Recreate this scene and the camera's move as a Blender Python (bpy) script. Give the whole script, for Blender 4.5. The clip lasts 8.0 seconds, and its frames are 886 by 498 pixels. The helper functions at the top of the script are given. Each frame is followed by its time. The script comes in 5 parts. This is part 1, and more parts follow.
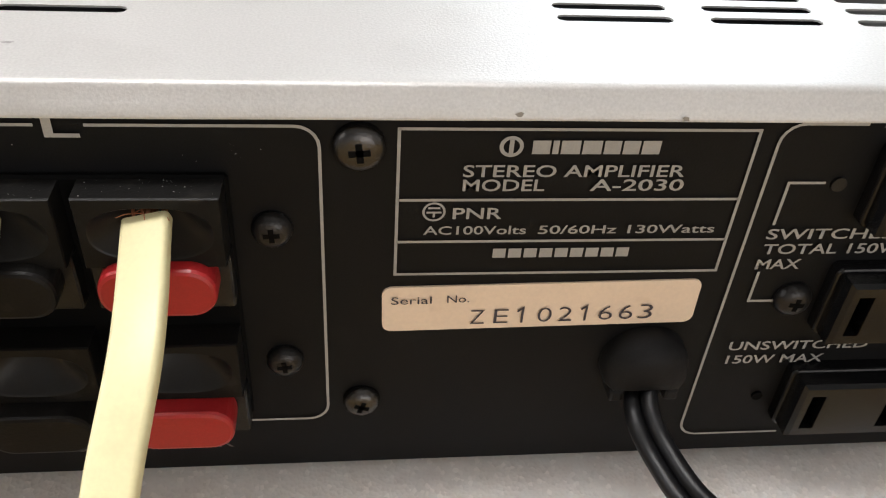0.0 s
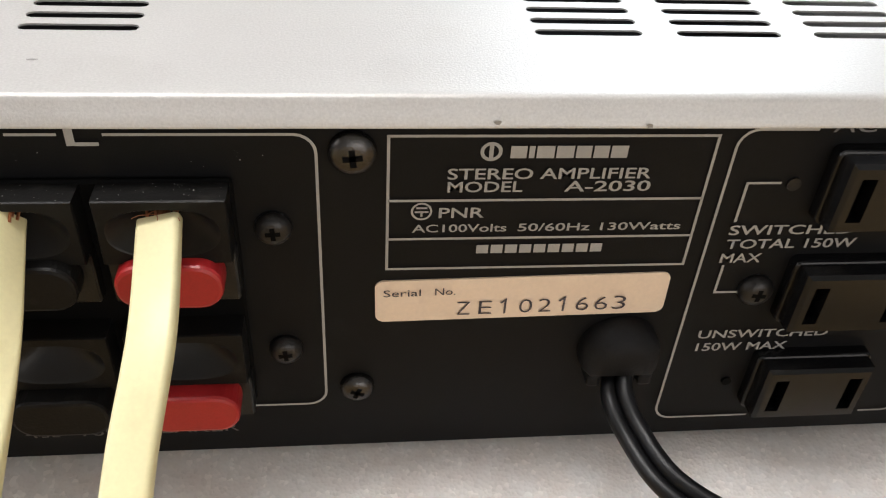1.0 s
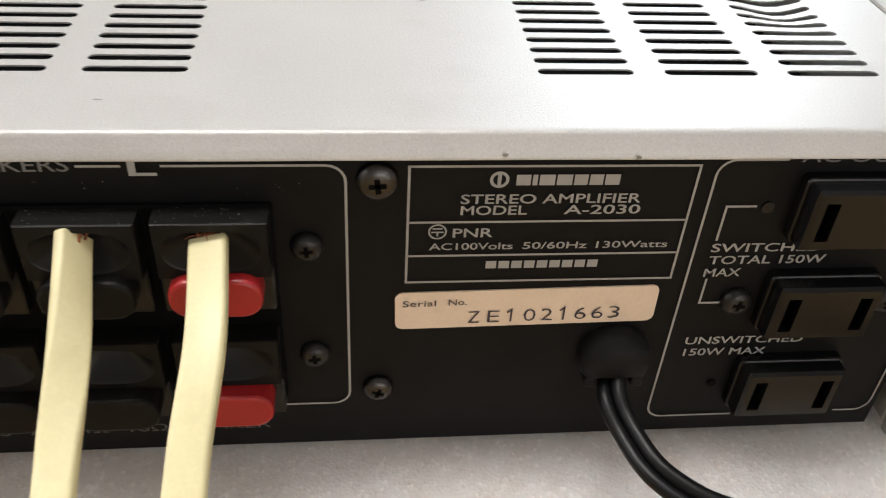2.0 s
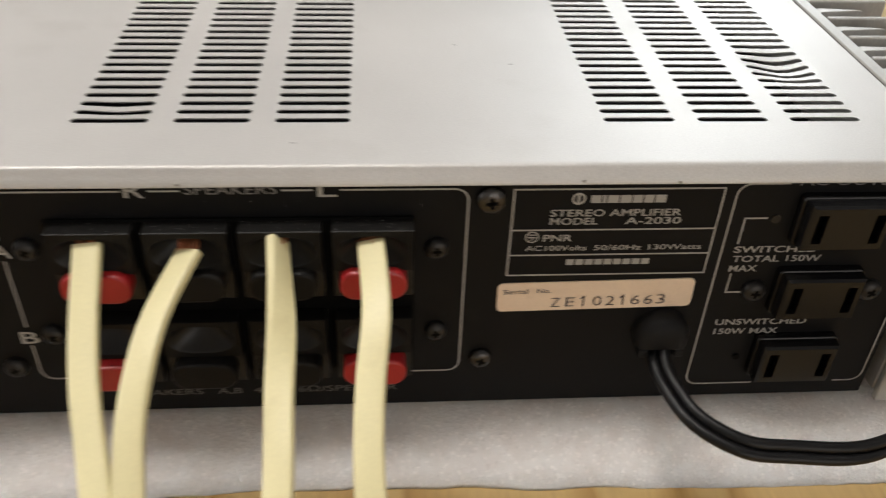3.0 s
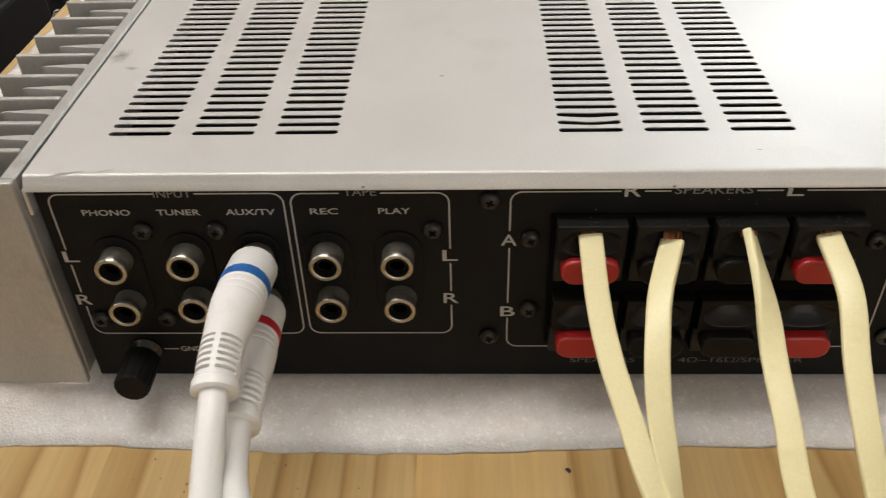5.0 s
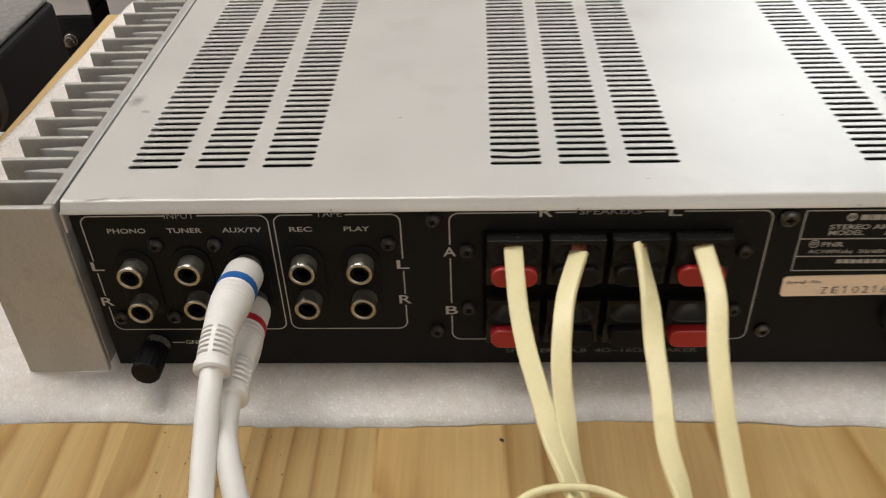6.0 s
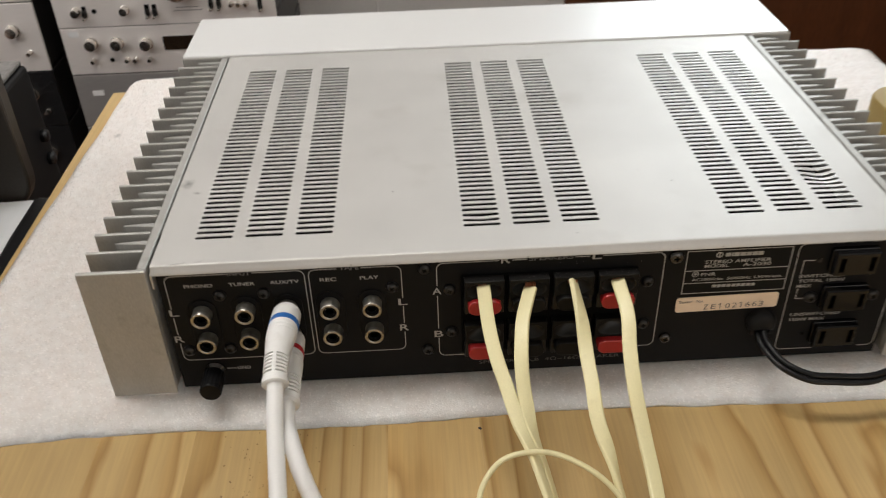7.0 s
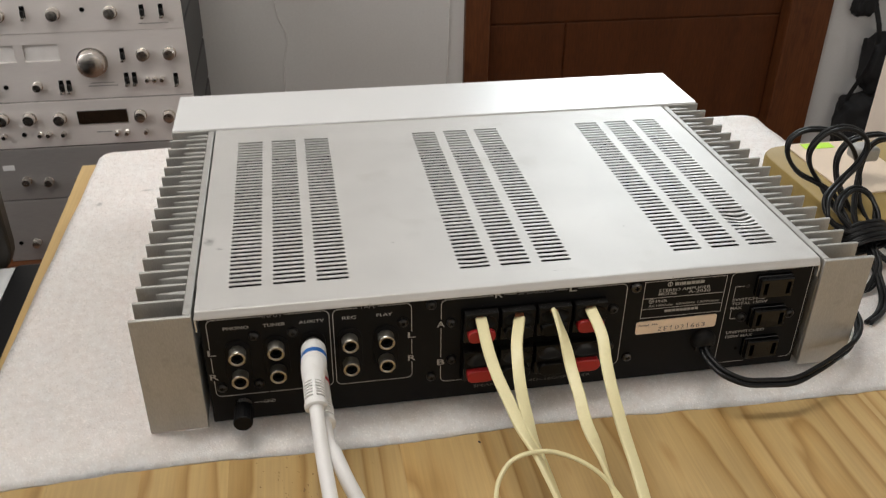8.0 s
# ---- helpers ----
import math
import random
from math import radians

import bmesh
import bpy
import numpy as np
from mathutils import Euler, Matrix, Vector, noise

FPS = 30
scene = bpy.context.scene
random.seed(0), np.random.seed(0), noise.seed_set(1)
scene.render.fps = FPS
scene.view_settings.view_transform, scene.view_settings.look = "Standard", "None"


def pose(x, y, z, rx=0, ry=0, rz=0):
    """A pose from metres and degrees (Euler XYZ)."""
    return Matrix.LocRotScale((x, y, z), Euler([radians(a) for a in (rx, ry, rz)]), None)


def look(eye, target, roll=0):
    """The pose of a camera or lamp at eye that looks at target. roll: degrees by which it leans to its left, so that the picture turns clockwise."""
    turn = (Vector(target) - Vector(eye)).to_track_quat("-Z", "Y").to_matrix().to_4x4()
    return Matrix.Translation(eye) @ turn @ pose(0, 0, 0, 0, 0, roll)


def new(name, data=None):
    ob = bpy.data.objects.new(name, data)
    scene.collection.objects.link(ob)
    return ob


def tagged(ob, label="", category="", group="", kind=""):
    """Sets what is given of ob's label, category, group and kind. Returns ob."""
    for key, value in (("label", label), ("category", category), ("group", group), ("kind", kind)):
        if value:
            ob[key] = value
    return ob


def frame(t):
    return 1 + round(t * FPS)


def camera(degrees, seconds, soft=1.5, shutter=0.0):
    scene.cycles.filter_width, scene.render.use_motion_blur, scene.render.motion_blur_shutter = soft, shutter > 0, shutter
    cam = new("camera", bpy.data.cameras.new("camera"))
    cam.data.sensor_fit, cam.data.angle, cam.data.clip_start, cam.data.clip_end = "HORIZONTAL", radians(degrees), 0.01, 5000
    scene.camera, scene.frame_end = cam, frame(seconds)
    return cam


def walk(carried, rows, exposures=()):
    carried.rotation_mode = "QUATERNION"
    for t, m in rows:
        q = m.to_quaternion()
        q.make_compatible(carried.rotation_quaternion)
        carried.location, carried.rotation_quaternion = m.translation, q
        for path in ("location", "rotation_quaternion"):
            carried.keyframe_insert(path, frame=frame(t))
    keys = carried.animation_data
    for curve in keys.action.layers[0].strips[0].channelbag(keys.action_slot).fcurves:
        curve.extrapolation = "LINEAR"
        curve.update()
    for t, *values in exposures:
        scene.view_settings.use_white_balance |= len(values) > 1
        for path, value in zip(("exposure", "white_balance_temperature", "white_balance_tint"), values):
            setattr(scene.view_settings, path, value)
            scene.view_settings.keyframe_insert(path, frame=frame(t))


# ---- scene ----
cam = camera(54.18, 8.0, soft=1.1, shutter=0.5)
PATH = [
    (0, (0.06001, -0.09230, 0.12864), (0.11349, 0.29651, -0.18115), 4.30),
    (0.5, (0.06001, -0.09651, 0.13156), (0.11278, 0.29200, -0.17872), 4.06),
    (1, (0.06096, -0.10083, 0.13501), (0.11357, 0.28754, -0.17547), 3.92),
    (1.2, (0.06111, -0.10279, 0.13672), (0.11386, 0.28714, -0.17178), 3.89),
    (2.3, (0.05476, -0.12129, 0.15259), (0.10220, 0.26921, -0.15604), 3.58),
    (2.5, (0.05220, -0.13044, 0.15787), (0.09493, 0.26377, -0.14672), 3.25),
    (3, (0.03668, -0.15512, 0.17313), (0.07454, 0.24582, -0.12320), 2.44),
    (3.5, (0.00650, -0.16943, 0.18281), (0.03466, 0.23487, -0.11002), 1.60),
    (4, (-0.01367, -0.17448, 0.18875), (0.00246, 0.22790, -0.10761), 0.60),
    (4.5, (-0.04078, -0.17565, 0.19465), (-0.04524, 0.22265, -0.10758), -0.84),
    (5, (-0.05332, -0.17888, 0.19551), (-0.07000, 0.21562, -0.11123), -1.71),
    (5.2, (-0.05662, -0.18048, 0.19714), (-0.07316, 0.21424, -0.10933), -1.65),
    (6.3, (-0.02991, -0.24145, 0.24381), (-0.05024, 0.15908, -0.05480), -2.30),
    (6.5, (-0.03061, -0.25335, 0.25581), (-0.04513, 0.14739, -0.04285), -2.34),
    (7, (-0.04921, -0.30221, 0.29491), (-0.03736, 0.10635, 0.00693), -1.87),
    (7.5, (-0.08455, -0.34416, 0.31423), (-0.02850, 0.07146, 0.04198), 0.35),
    (8, (-0.10855, -0.36044, 0.32269), (-0.03175, 0.06232, 0.06701), 0.75),
]
LIGHT = [(0, 0.40, 6230, 11), (1.2, 0.38, 6230, 11), (2.5, 0.12, 6420, 11), (3.5, -0.14, 6640, 11), (4.5, -0.07, 6680, 11), (6.5, -0.15, 6600, 10), (8, -0.26, 6500, 10)]
walk(cam, [(t, look(eye, target, roll)) for t, eye, target, roll in PATH], LIGHT)

# ---- light ----
world = bpy.data.worlds.new("room_air")
scene.world = world
world.use_nodes = True
world.node_tree.nodes["Background"].inputs[0].default_value = (0.75, 0.8, 0.9, 1)
world.node_tree.nodes["Background"].inputs[1].default_value = 0.15


def area_lamp(name, eye, target, wide, high, watts, colour):
    data = bpy.data.lights.new(name, "AREA")
    data.shape, data.size, data.size_y, data.energy, data.color = "RECTANGLE", wide, high, watts, colour
    ob = new(name, data)
    ob.matrix_world = look(eye, target)
    return ob


# Added lamp in an unseen door pane, for the highlight on the cover.
area_lamp("cover_highlight_lamp", (0.87, 1.925, 0.82), (0.75, 0.0, 0.55), 0.64, 0.68, 22.0, (0.86, 0.95, 1.0))
# Added overhead fill, placed to balance foam, panel and receivers.
area_lamp("overhead_fill_lamp", (-0.45, 0.15, 1.74), (-0.45, 0.15, 0.0), 1.2, 0.30, 14.5, (1.0, 0.95, 0.89))
# Added fill from the south, brightening the rear panel and receiver faces.
area_lamp("south_fill_lamp", (0.75, -2.12, 0.45), (0.2, 0.0, 0.0), 1.5, 1.1, 10.8, (1.0, 0.93, 0.85))
# Added fill from the west, brightening the far-left foam.
area_lamp("west_fill_lamp", (-1.72, 0.3, 0.75), (0.0, 0.3, 0.2), 1.2, 1.0, 16.0, (1.0, 0.97, 0.96))


# ---- materials ----
def material(name, base, rough=0.5, metal=0.0, vary=0.06, scale=40.0, fine=900.0, bump=0.05, stretch=(1, 1, 1), spec=0.5, coat=0.0, emit=0.0, dirt=None, rand=0.0):
    """Two scales of colour variation and a fine relief, in metres."""
    m = bpy.data.materials.new(name)
    m.use_nodes = True
    t = m.node_tree
    n, link = t.nodes, t.links.new
    p = n["Principled BSDF"]
    p.inputs["Roughness"].default_value = rough
    p.inputs["Metallic"].default_value = metal
    p.inputs["Specular IOR Level"].default_value = spec
    p.inputs["Coat Weight"].default_value = coat
    geo = n.new("ShaderNodeNewGeometry")
    mp = n.new("ShaderNodeMapping")
    mp.inputs["Scale"].default_value = stretch
    link(geo.outputs["Position"], mp.inputs["Vector"])
    big = n.new("ShaderNodeTexNoise")
    big.inputs["Scale"].default_value = scale
    big.inputs["Detail"].default_value = 4
    small = n.new("ShaderNodeTexNoise")
    small.inputs["Scale"].default_value = fine
    small.inputs["Detail"].default_value = 2
    for k in (big, small):
        link(mp.outputs[0], k.inputs["Vector"])
    add = n.new("ShaderNodeMath")
    add.operation = "ADD"
    link(big.outputs["Fac"], add.inputs[0])
    link(small.outputs["Fac"], add.inputs[1])
    ramp = n.new("ShaderNodeMapRange")
    ramp.inputs["From Min"].default_value, ramp.inputs["From Max"].default_value = 0.6, 1.4
    ramp.inputs["To Min"].default_value, ramp.inputs["To Max"].default_value = 1 - vary, 1 + vary
    link(add.outputs[0], ramp.inputs["Value"])
    mul = n.new("ShaderNodeVectorMath")
    mul.operation = "SCALE"
    mul.inputs[0].default_value = base
    link(ramp.outputs[0], mul.inputs["Scale"])
    colour = mul.outputs[0]
    if rand:
        info = n.new("ShaderNodeObjectInfo")
        rr = n.new("ShaderNodeMapRange")
        rr.inputs["To Min"].default_value, rr.inputs["To Max"].default_value = 1 - rand, 1 + rand
        link(info.outputs["Random"], rr.inputs["Value"])
        m2 = n.new("ShaderNodeVectorMath")
        m2.operation = "SCALE"
        link(colour, m2.inputs[0])
        link(rr.outputs[0], m2.inputs["Scale"])
        colour = m2.outputs[0]
    if dirt:
        tint, amount, dscale = dirt
        spot = n.new("ShaderNodeTexNoise")
        spot.inputs["Scale"].default_value = dscale
        spot.inputs["Detail"].default_value = 6
        link(geo.outputs["Position"], spot.inputs["Vector"])
        pick = n.new("ShaderNodeMapRange")
        pick.inputs["From Min"].default_value, pick.inputs["From Max"].default_value = 0.60, 0.72
        pick.inputs["To Max"].default_value = amount
        link(spot.outputs["Fac"], pick.inputs["Value"])
        mix = n.new("ShaderNodeMix")
        mix.data_type = "RGBA"
        link(pick.outputs[0], mix.inputs["Factor"])
        link(colour, mix.inputs["A"])
        mix.inputs["B"].default_value = (*tint, 1)
        colour = mix.outputs["Result"]
    link(colour, p.inputs["Base Color"])
    if emit:
        p.inputs["Emission Color"].default_value = (*base, 1)
        p.inputs["Emission Strength"].default_value = emit
    if bump:
        b = n.new("ShaderNodeBump")
        b.inputs["Strength"].default_value = bump
        b.inputs["Distance"].default_value = 0.0006
        link(small.outputs["Fac"], b.inputs["Height"])
        link(b.outputs[0], p.inputs["Normal"])
    return m


def pine_material():
    """Plain-sawn pine: growth rings cut almost along the trunk, so that each stave shows its own arches."""
    m = bpy.data.materials.new("pine")
    m.use_nodes = True
    t = m.node_tree
    n, link = t.nodes, t.links.new
    p = n["Principled BSDF"]

    def calc(op, a, b=0.0, c=0.0):
        k = n.new("ShaderNodeMath")
        k.operation = op
        for i, v in enumerate((a, b, c)):
            if isinstance(v, (int, float)):
                k.inputs[i].default_value = v
            else:
                link(v, k.inputs[i])
        return k.outputs[0]

    info = n.new("ShaderNodeObjectInfo").outputs["Random"]
    other = calc("FRACT", calc("MULTIPLY", info, 7.31))
    third = calc("FRACT", calc("MULTIPLY", info, 23.7))
    where = n.new("ShaderNodeTexCoord").outputs["Object"]
    sep = n.new("ShaderNodeSeparateXYZ")
    link(where, sep.inputs[0])
    shift = n.new("ShaderNodeCombineXYZ")
    link(calc("MULTIPLY", info, 9.0), shift.inputs[2])
    moved = n.new("ShaderNodeVectorMath")
    link(where, moved.inputs[0])
    link(shift.outputs[0], moved.inputs[1])

    def grain(scale, stretch, detail):
        mp = n.new("ShaderNodeMapping")
        mp.inputs["Scale"].default_value = stretch
        link(moved.outputs[0], mp.inputs["Vector"])
        k = n.new("ShaderNodeTexNoise")
        k.inputs["Scale"].default_value, k.inputs["Detail"].default_value = scale, detail
        link(mp.outputs[0], k.inputs["Vector"])
        return k.outputs["Fac"]

    wander = grain(14, (1, 0.28, 1), 3)
    fibre = grain(700, (1, 0.03, 1), 4)
    streak = grain(120, (1, 0.04, 1), 2)
    blotch = grain(30, (1, 0.35, 1), 4)
    across = calc("ADD", sep.outputs["X"], calc("MULTIPLY_ADD", info, 0.07, -0.035))
    along = calc("MULTIPLY_ADD", calc("MULTIPLY", sep.outputs["Y"], calc("SUBTRACT", other, 0.5)), 0.14, calc("MULTIPLY_ADD", third, 0.03, 0.004))
    along = calc("ADD", along, calc("MULTIPLY_ADD", wander, 0.085, -0.0425))
    r = calc("SQRT", calc("ADD", calc("POWER", across, 2.0), calc("POWER", along, 2.0)))
    ring = calc("FRACT", calc("DIVIDE", calc("MULTIPLY_ADD", streak, 0.0030, r), calc("MULTIPLY_ADD", other, 0.0110, 0.0085)))
    ramp = n.new("ShaderNodeValToRGB")
    els = ramp.color_ramp.elements
    els[0].position, els[0].color = 0.0, (0.600, 0.415, 0.180, 1)
    els[1].position, els[1].color = 1.0, (0.590, 0.405, 0.172, 1)
    for at, c in ((0.45, (0.585, 0.397, 0.165, 1)), (0.70, (0.525, 0.334, 0.125, 1)), (0.88, (0.400, 0.232, 0.074, 1)), (0.95, (0.535, 0.346, 0.136, 1))):
        e = els.new(at)
        e.color = c
    link(ring, ramp.inputs["Fac"])
    tone = calc("MULTIPLY", calc("MULTIPLY_ADD", third, 0.13, 0.775), calc("MULTIPLY_ADD", blotch, 0.50, 0.75))
    both = calc("MULTIPLY", tone, calc("MULTIPLY_ADD", fibre, 0.36, 0.82))
    mul = n.new("ShaderNodeVectorMath")
    mul.operation = "SCALE"
    link(ramp.outputs[0], mul.inputs[0])
    link(both, mul.inputs["Scale"])
    link(mul.outputs[0], p.inputs["Base Color"])
    p.inputs["Roughness"].default_value = 0.40
    b = n.new("ShaderNodeBump")
    b.inputs["Strength"].default_value, b.inputs["Distance"].default_value = 0.15, 0.0004
    link(fibre, b.inputs["Height"])
    link(b.outputs[0], p.inputs["Normal"])
    return m


def foam_material():
    """Expanded polyethylene sheet: small cells, some glossy, with sparkle painted into the colour."""
    m = bpy.data.materials.new("foam")
    m.use_nodes = True
    t = m.node_tree
    n, link = t.nodes, t.links.new
    p = n["Principled BSDF"]
    geo = n.new("ShaderNodeNewGeometry")
    cell = n.new("ShaderNodeTexVoronoi")
    cell.inputs["Scale"].default_value = 1350
    big = n.new("ShaderNodeTexNoise")
    big.inputs["Scale"].default_value = 26
    big.inputs["Detail"].default_value = 5
    lump = n.new("ShaderNodeTexNoise")
    lump.inputs["Scale"].default_value = 210
    lump.inputs["Detail"].default_value = 6
    for k in (cell, big, lump):
        link(geo.outputs["Position"], k.inputs["Vector"])
    mix = n.new("ShaderNodeMix")
    mix.data_type = "RGBA"
    fac = n.new("ShaderNodeMapRange")
    fac.inputs["From Min"].default_value, fac.inputs["From Max"].default_value = 0.30, 0.72
    link(lump.outputs["Fac"], fac.inputs["Value"])
    link(fac.outputs[0], mix.inputs["Factor"])
    mix.inputs["A"].default_value = (0.740, 0.686, 0.648, 1)
    mix.inputs["B"].default_value = (0.82, 0.784, 0.756, 1)
    mul = n.new("ShaderNodeVectorMath")
    mul.operation = "SCALE"
    wide = n.new("ShaderNodeMapRange")
    wide.inputs["To Min"].default_value, wide.inputs["To Max"].default_value = 0.93, 1.07
    link(big.outputs["Fac"], wide.inputs["Value"])
    hue = n.new("ShaderNodeSeparateColor")
    link(cell.outputs["Color"], hue.inputs[0])
    # Sparkle put into the base colour: a few random cells are brightened.
    painted_glint = n.new("ShaderNodeMapRange")
    painted_glint.inputs["From Min"].default_value, painted_glint.inputs["From Max"].default_value = 0.80, 1.0
    painted_glint.inputs["To Min"].default_value, painted_glint.inputs["To Max"].default_value = 0.975, 1.12
    link(hue.outputs[0], painted_glint.inputs["Value"])
    both = n.new("ShaderNodeMath")
    both.operation = "MULTIPLY"
    link(painted_glint.outputs[0], both.inputs[0])
    link(wide.outputs[0], both.inputs[1])
    link(mix.outputs["Result"], mul.inputs[0])
    link(both.outputs[0], mul.inputs["Scale"])
    link(mul.outputs[0], p.inputs["Base Color"])
    p.inputs["Subsurface Weight"].default_value = 0.6
    p.inputs["Subsurface Radius"].default_value = (1.0, 0.86, 0.78)
    p.inputs["Subsurface Scale"].default_value = 0.010
    shine = n.new("ShaderNodeMapRange")
    shine.inputs["From Min"].default_value, shine.inputs["From Max"].default_value = 0.86, 0.90
    shine.inputs["To Min"].default_value, shine.inputs["To Max"].default_value = 0.50, 0.16
    link(hue.outputs[1], shine.inputs["Value"])
    link(shine.outputs[0], p.inputs["Roughness"])
    sum_ = n.new("ShaderNodeMath")
    link(cell.outputs["Distance"], sum_.inputs[0])
    link(lump.outputs["Fac"], sum_.inputs[1])
    b = n.new("ShaderNodeBump")
    b.inputs["Strength"].default_value, b.inputs["Distance"].default_value = 0.24, 0.0006
    link(sum_.outputs[0], b.inputs["Height"])
    link(b.outputs[0], p.inputs["Normal"])
    return m


SILVER = material("silver_paint", (0.560, 0.546, 0.522), rough=0.50, metal=0.40, vary=0.12, scale=18, fine=2600, bump=0.11, dirt=((0.34, 0.31, 0.27), 0.18, 30))
ALLOY = material("grey_alloy", (0.42, 0.41, 0.385), rough=0.50, metal=0.35, vary=0.13, scale=70, fine=1800, bump=0.12, stretch=(1, 1, 0.3), dirt=((0.22, 0.20, 0.165), 0.35, 75))
FRONT = material("brushed_front", (0.84, 0.84, 0.83), rough=0.36, metal=0.40, vary=0.02, scale=10, fine=1500, bump=0.04, stretch=(0.05, 1, 1))
BLACK = material("black_panel", (0.0058, 0.0059, 0.0064), rough=0.52, vary=0.18, scale=60, fine=3000, bump=0.06, spec=0.14, dirt=((0.03, 0.029, 0.028), 0.10, 140))
PLASTIC = material("black_plastic", (0.0092, 0.0090, 0.0087), rough=0.40, vary=0.2, scale=90, fine=2500, bump=0.10, spec=0.35, dirt=((0.09, 0.085, 0.075), 0.22, 260))
GLOSSY = material("glossy_black", (0.013, 0.013, 0.014), rough=0.22, vary=0.15, scale=80, fine=2500, bump=0.03, dirt=((0.06, 0.055, 0.05), 0.12, 200))
OUTLET = material("polished_black_plastic", (0.0072, 0.0073, 0.0078), rough=0.26, vary=0.15, scale=80, fine=2500, bump=0.03, spec=0.32)
TERMINAL = material("worn_black_plastic", (0.0108, 0.0103, 0.0097), rough=0.38, vary=0.15, scale=90, fine=2500, bump=0.08, spec=0.10, dirt=((0.08, 0.075, 0.065), 0.15, 260))
BOWL = material("smooth_black_plastic", (0.010, 0.0100, 0.0104), rough=0.36, vary=0.12, scale=120, fine=2500, bump=0.04, spec=0.28)
FROST = material("frosted_pane", (0.85, 0.88, 0.90), rough=0.35, vary=0.03, bump=0.05)
# Near-black: the shade inside openings and gaps is put into the colour.
HOLE = material("inside_shade", (0.003, 0.003, 0.003), rough=0.8, vary=0.1, bump=0, spec=0.08)
DUST = material("pale_dust", (0.42, 0.41, 0.39), rough=0.9, vary=0.2, bump=0)
DIMINK = material("worn_ink", (0.11, 0.105, 0.095), rough=0.6, vary=0.25, scale=300, fine=3500, bump=0)
RUBBER = material("black_rubber", (0.0060, 0.0060, 0.0065), rough=0.38, vary=0.15, scale=60, fine=1800, bump=0.06, spec=0.28)
MATTRUBBER = material("matt_black_rubber", (0.0065, 0.0064, 0.0068), rough=0.62, vary=0.2, scale=90, fine=2200, bump=0.10, spec=0.22)
MIDINK = material("half_worn_ink", (0.19, 0.185, 0.18), rough=0.6, vary=0.2, scale=300, fine=3500, bump=0)
INK = material("printed_ink", (0.375, 0.365, 0.345), rough=0.55, vary=0.10, scale=300, fine=3500, bump=0)
RED = material("red_plastic", (0.38, 0.018, 0.020), rough=0.34, vary=0.10, scale=120, fine=2500, bump=0.06, dirt=((0.25, 0.02, 0.02), 0.4, 320))
STEEL = material("dull_steel", (0.075, 0.072, 0.070), rough=0.24, metal=0.9, vary=0.2, scale=350, fine=3000, bump=0.15, dirt=((0.06, 0.05, 0.04), 0.6, 500))
DARKSTEEL = material("black_screw", (0.022, 0.0205, 0.0195), rough=0.32, metal=0.4, vary=0.2, scale=350, fine=3000, bump=0.12)
NICKEL = material("aged_nickel", (0.52, 0.485, 0.42), rough=0.30, metal=1.0, vary=0.14, scale=400, fine=3000, bump=0.08, dirt=((0.25, 0.2, 0.13), 0.5, 500))
CREAM = material("cream_pvc", (0.76, 0.69, 0.40), rough=0.36, vary=0.05, scale=60, fine=1500, bump=0.05, dirt=((0.60, 0.52, 0.28), 0.3, 120))
COPPER = material("copper_strands", (0.50, 0.20, 0.10), rough=0.36, metal=0.9, vary=0.3, scale=900, fine=4000, bump=0.2)
STICKER = material("sticker_paper", (0.86, 0.69, 0.53), rough=0.6, vary=0.05, scale=120, fine=1800, bump=0.05, dirt=((0.60, 0.42, 0.28), 0.3, 160))
STICKINK = material("sticker_ink", (0.06, 0.05, 0.06), rough=0.7, vary=0.2, scale=500, fine=3000, bump=0)
WHITE = material("white_pvc", (0.76, 0.75, 0.73), rough=0.40, vary=0.04, scale=60, fine=1500, bump=0.04, dirt=((0.55, 0.52, 0.47), 0.2, 150))
BLUE = material("blue_ring", (0.02, 0.12, 0.38), rough=0.4, vary=0.08, bump=0.03)
REDRING = material("red_ring", (0.48, 0.02, 0.03), rough=0.4, vary=0.08, bump=0.03)
WALL = material("grey_wall_paint", (0.72, 0.715, 0.70), rough=0.75, vary=0.04, scale=3, fine=160, bump=0.15, dirt=((0.50, 0.48, 0.44), 0.3, 5))
CEILING = material("ceiling_paint", (0.75, 0.75, 0.73), rough=0.8, vary=0.03, scale=3, fine=160, bump=0.1)
FLOOR = material("brown_floor", (0.16, 0.085, 0.05), rough=0.35, vary=0.2, scale=8, fine=120, bump=0.05, stretch=(1, 0.2, 1))
DOORWOOD = material("dark_red_wood", (0.085, 0.026, 0.0070), rough=0.5, vary=0.32, scale=22, fine=240, bump=0.10, stretch=(1, 1, 0.12), spec=0.25)
CASING = material("lighter_red_wood", (0.125, 0.041, 0.013), rough=0.45, vary=0.34, scale=16, fine=240, bump=0.10, stretch=(1, 1, 0.10), spec=0.3, dirt=((0.05, 0.014, 0.005), 0.5, 12))
FACE = material("brushed_faceplate", (0.87, 0.825, 0.795), rough=0.38, metal=0.32, vary=0.05, scale=12, fine=700, bump=0.05, stretch=(0.06, 1, 1))
brush = FACE.node_tree.nodes.new("ShaderNodeTangent")
brush.direction_type, brush.axis = "RADIAL", "Z"
FACE.node_tree.links.new(brush.outputs[0], FACE.node_tree.nodes["Principled BSDF"].inputs["Tangent"])
FACE.node_tree.nodes["Principled BSDF"].inputs["Anisotropic"].default_value = 0.7
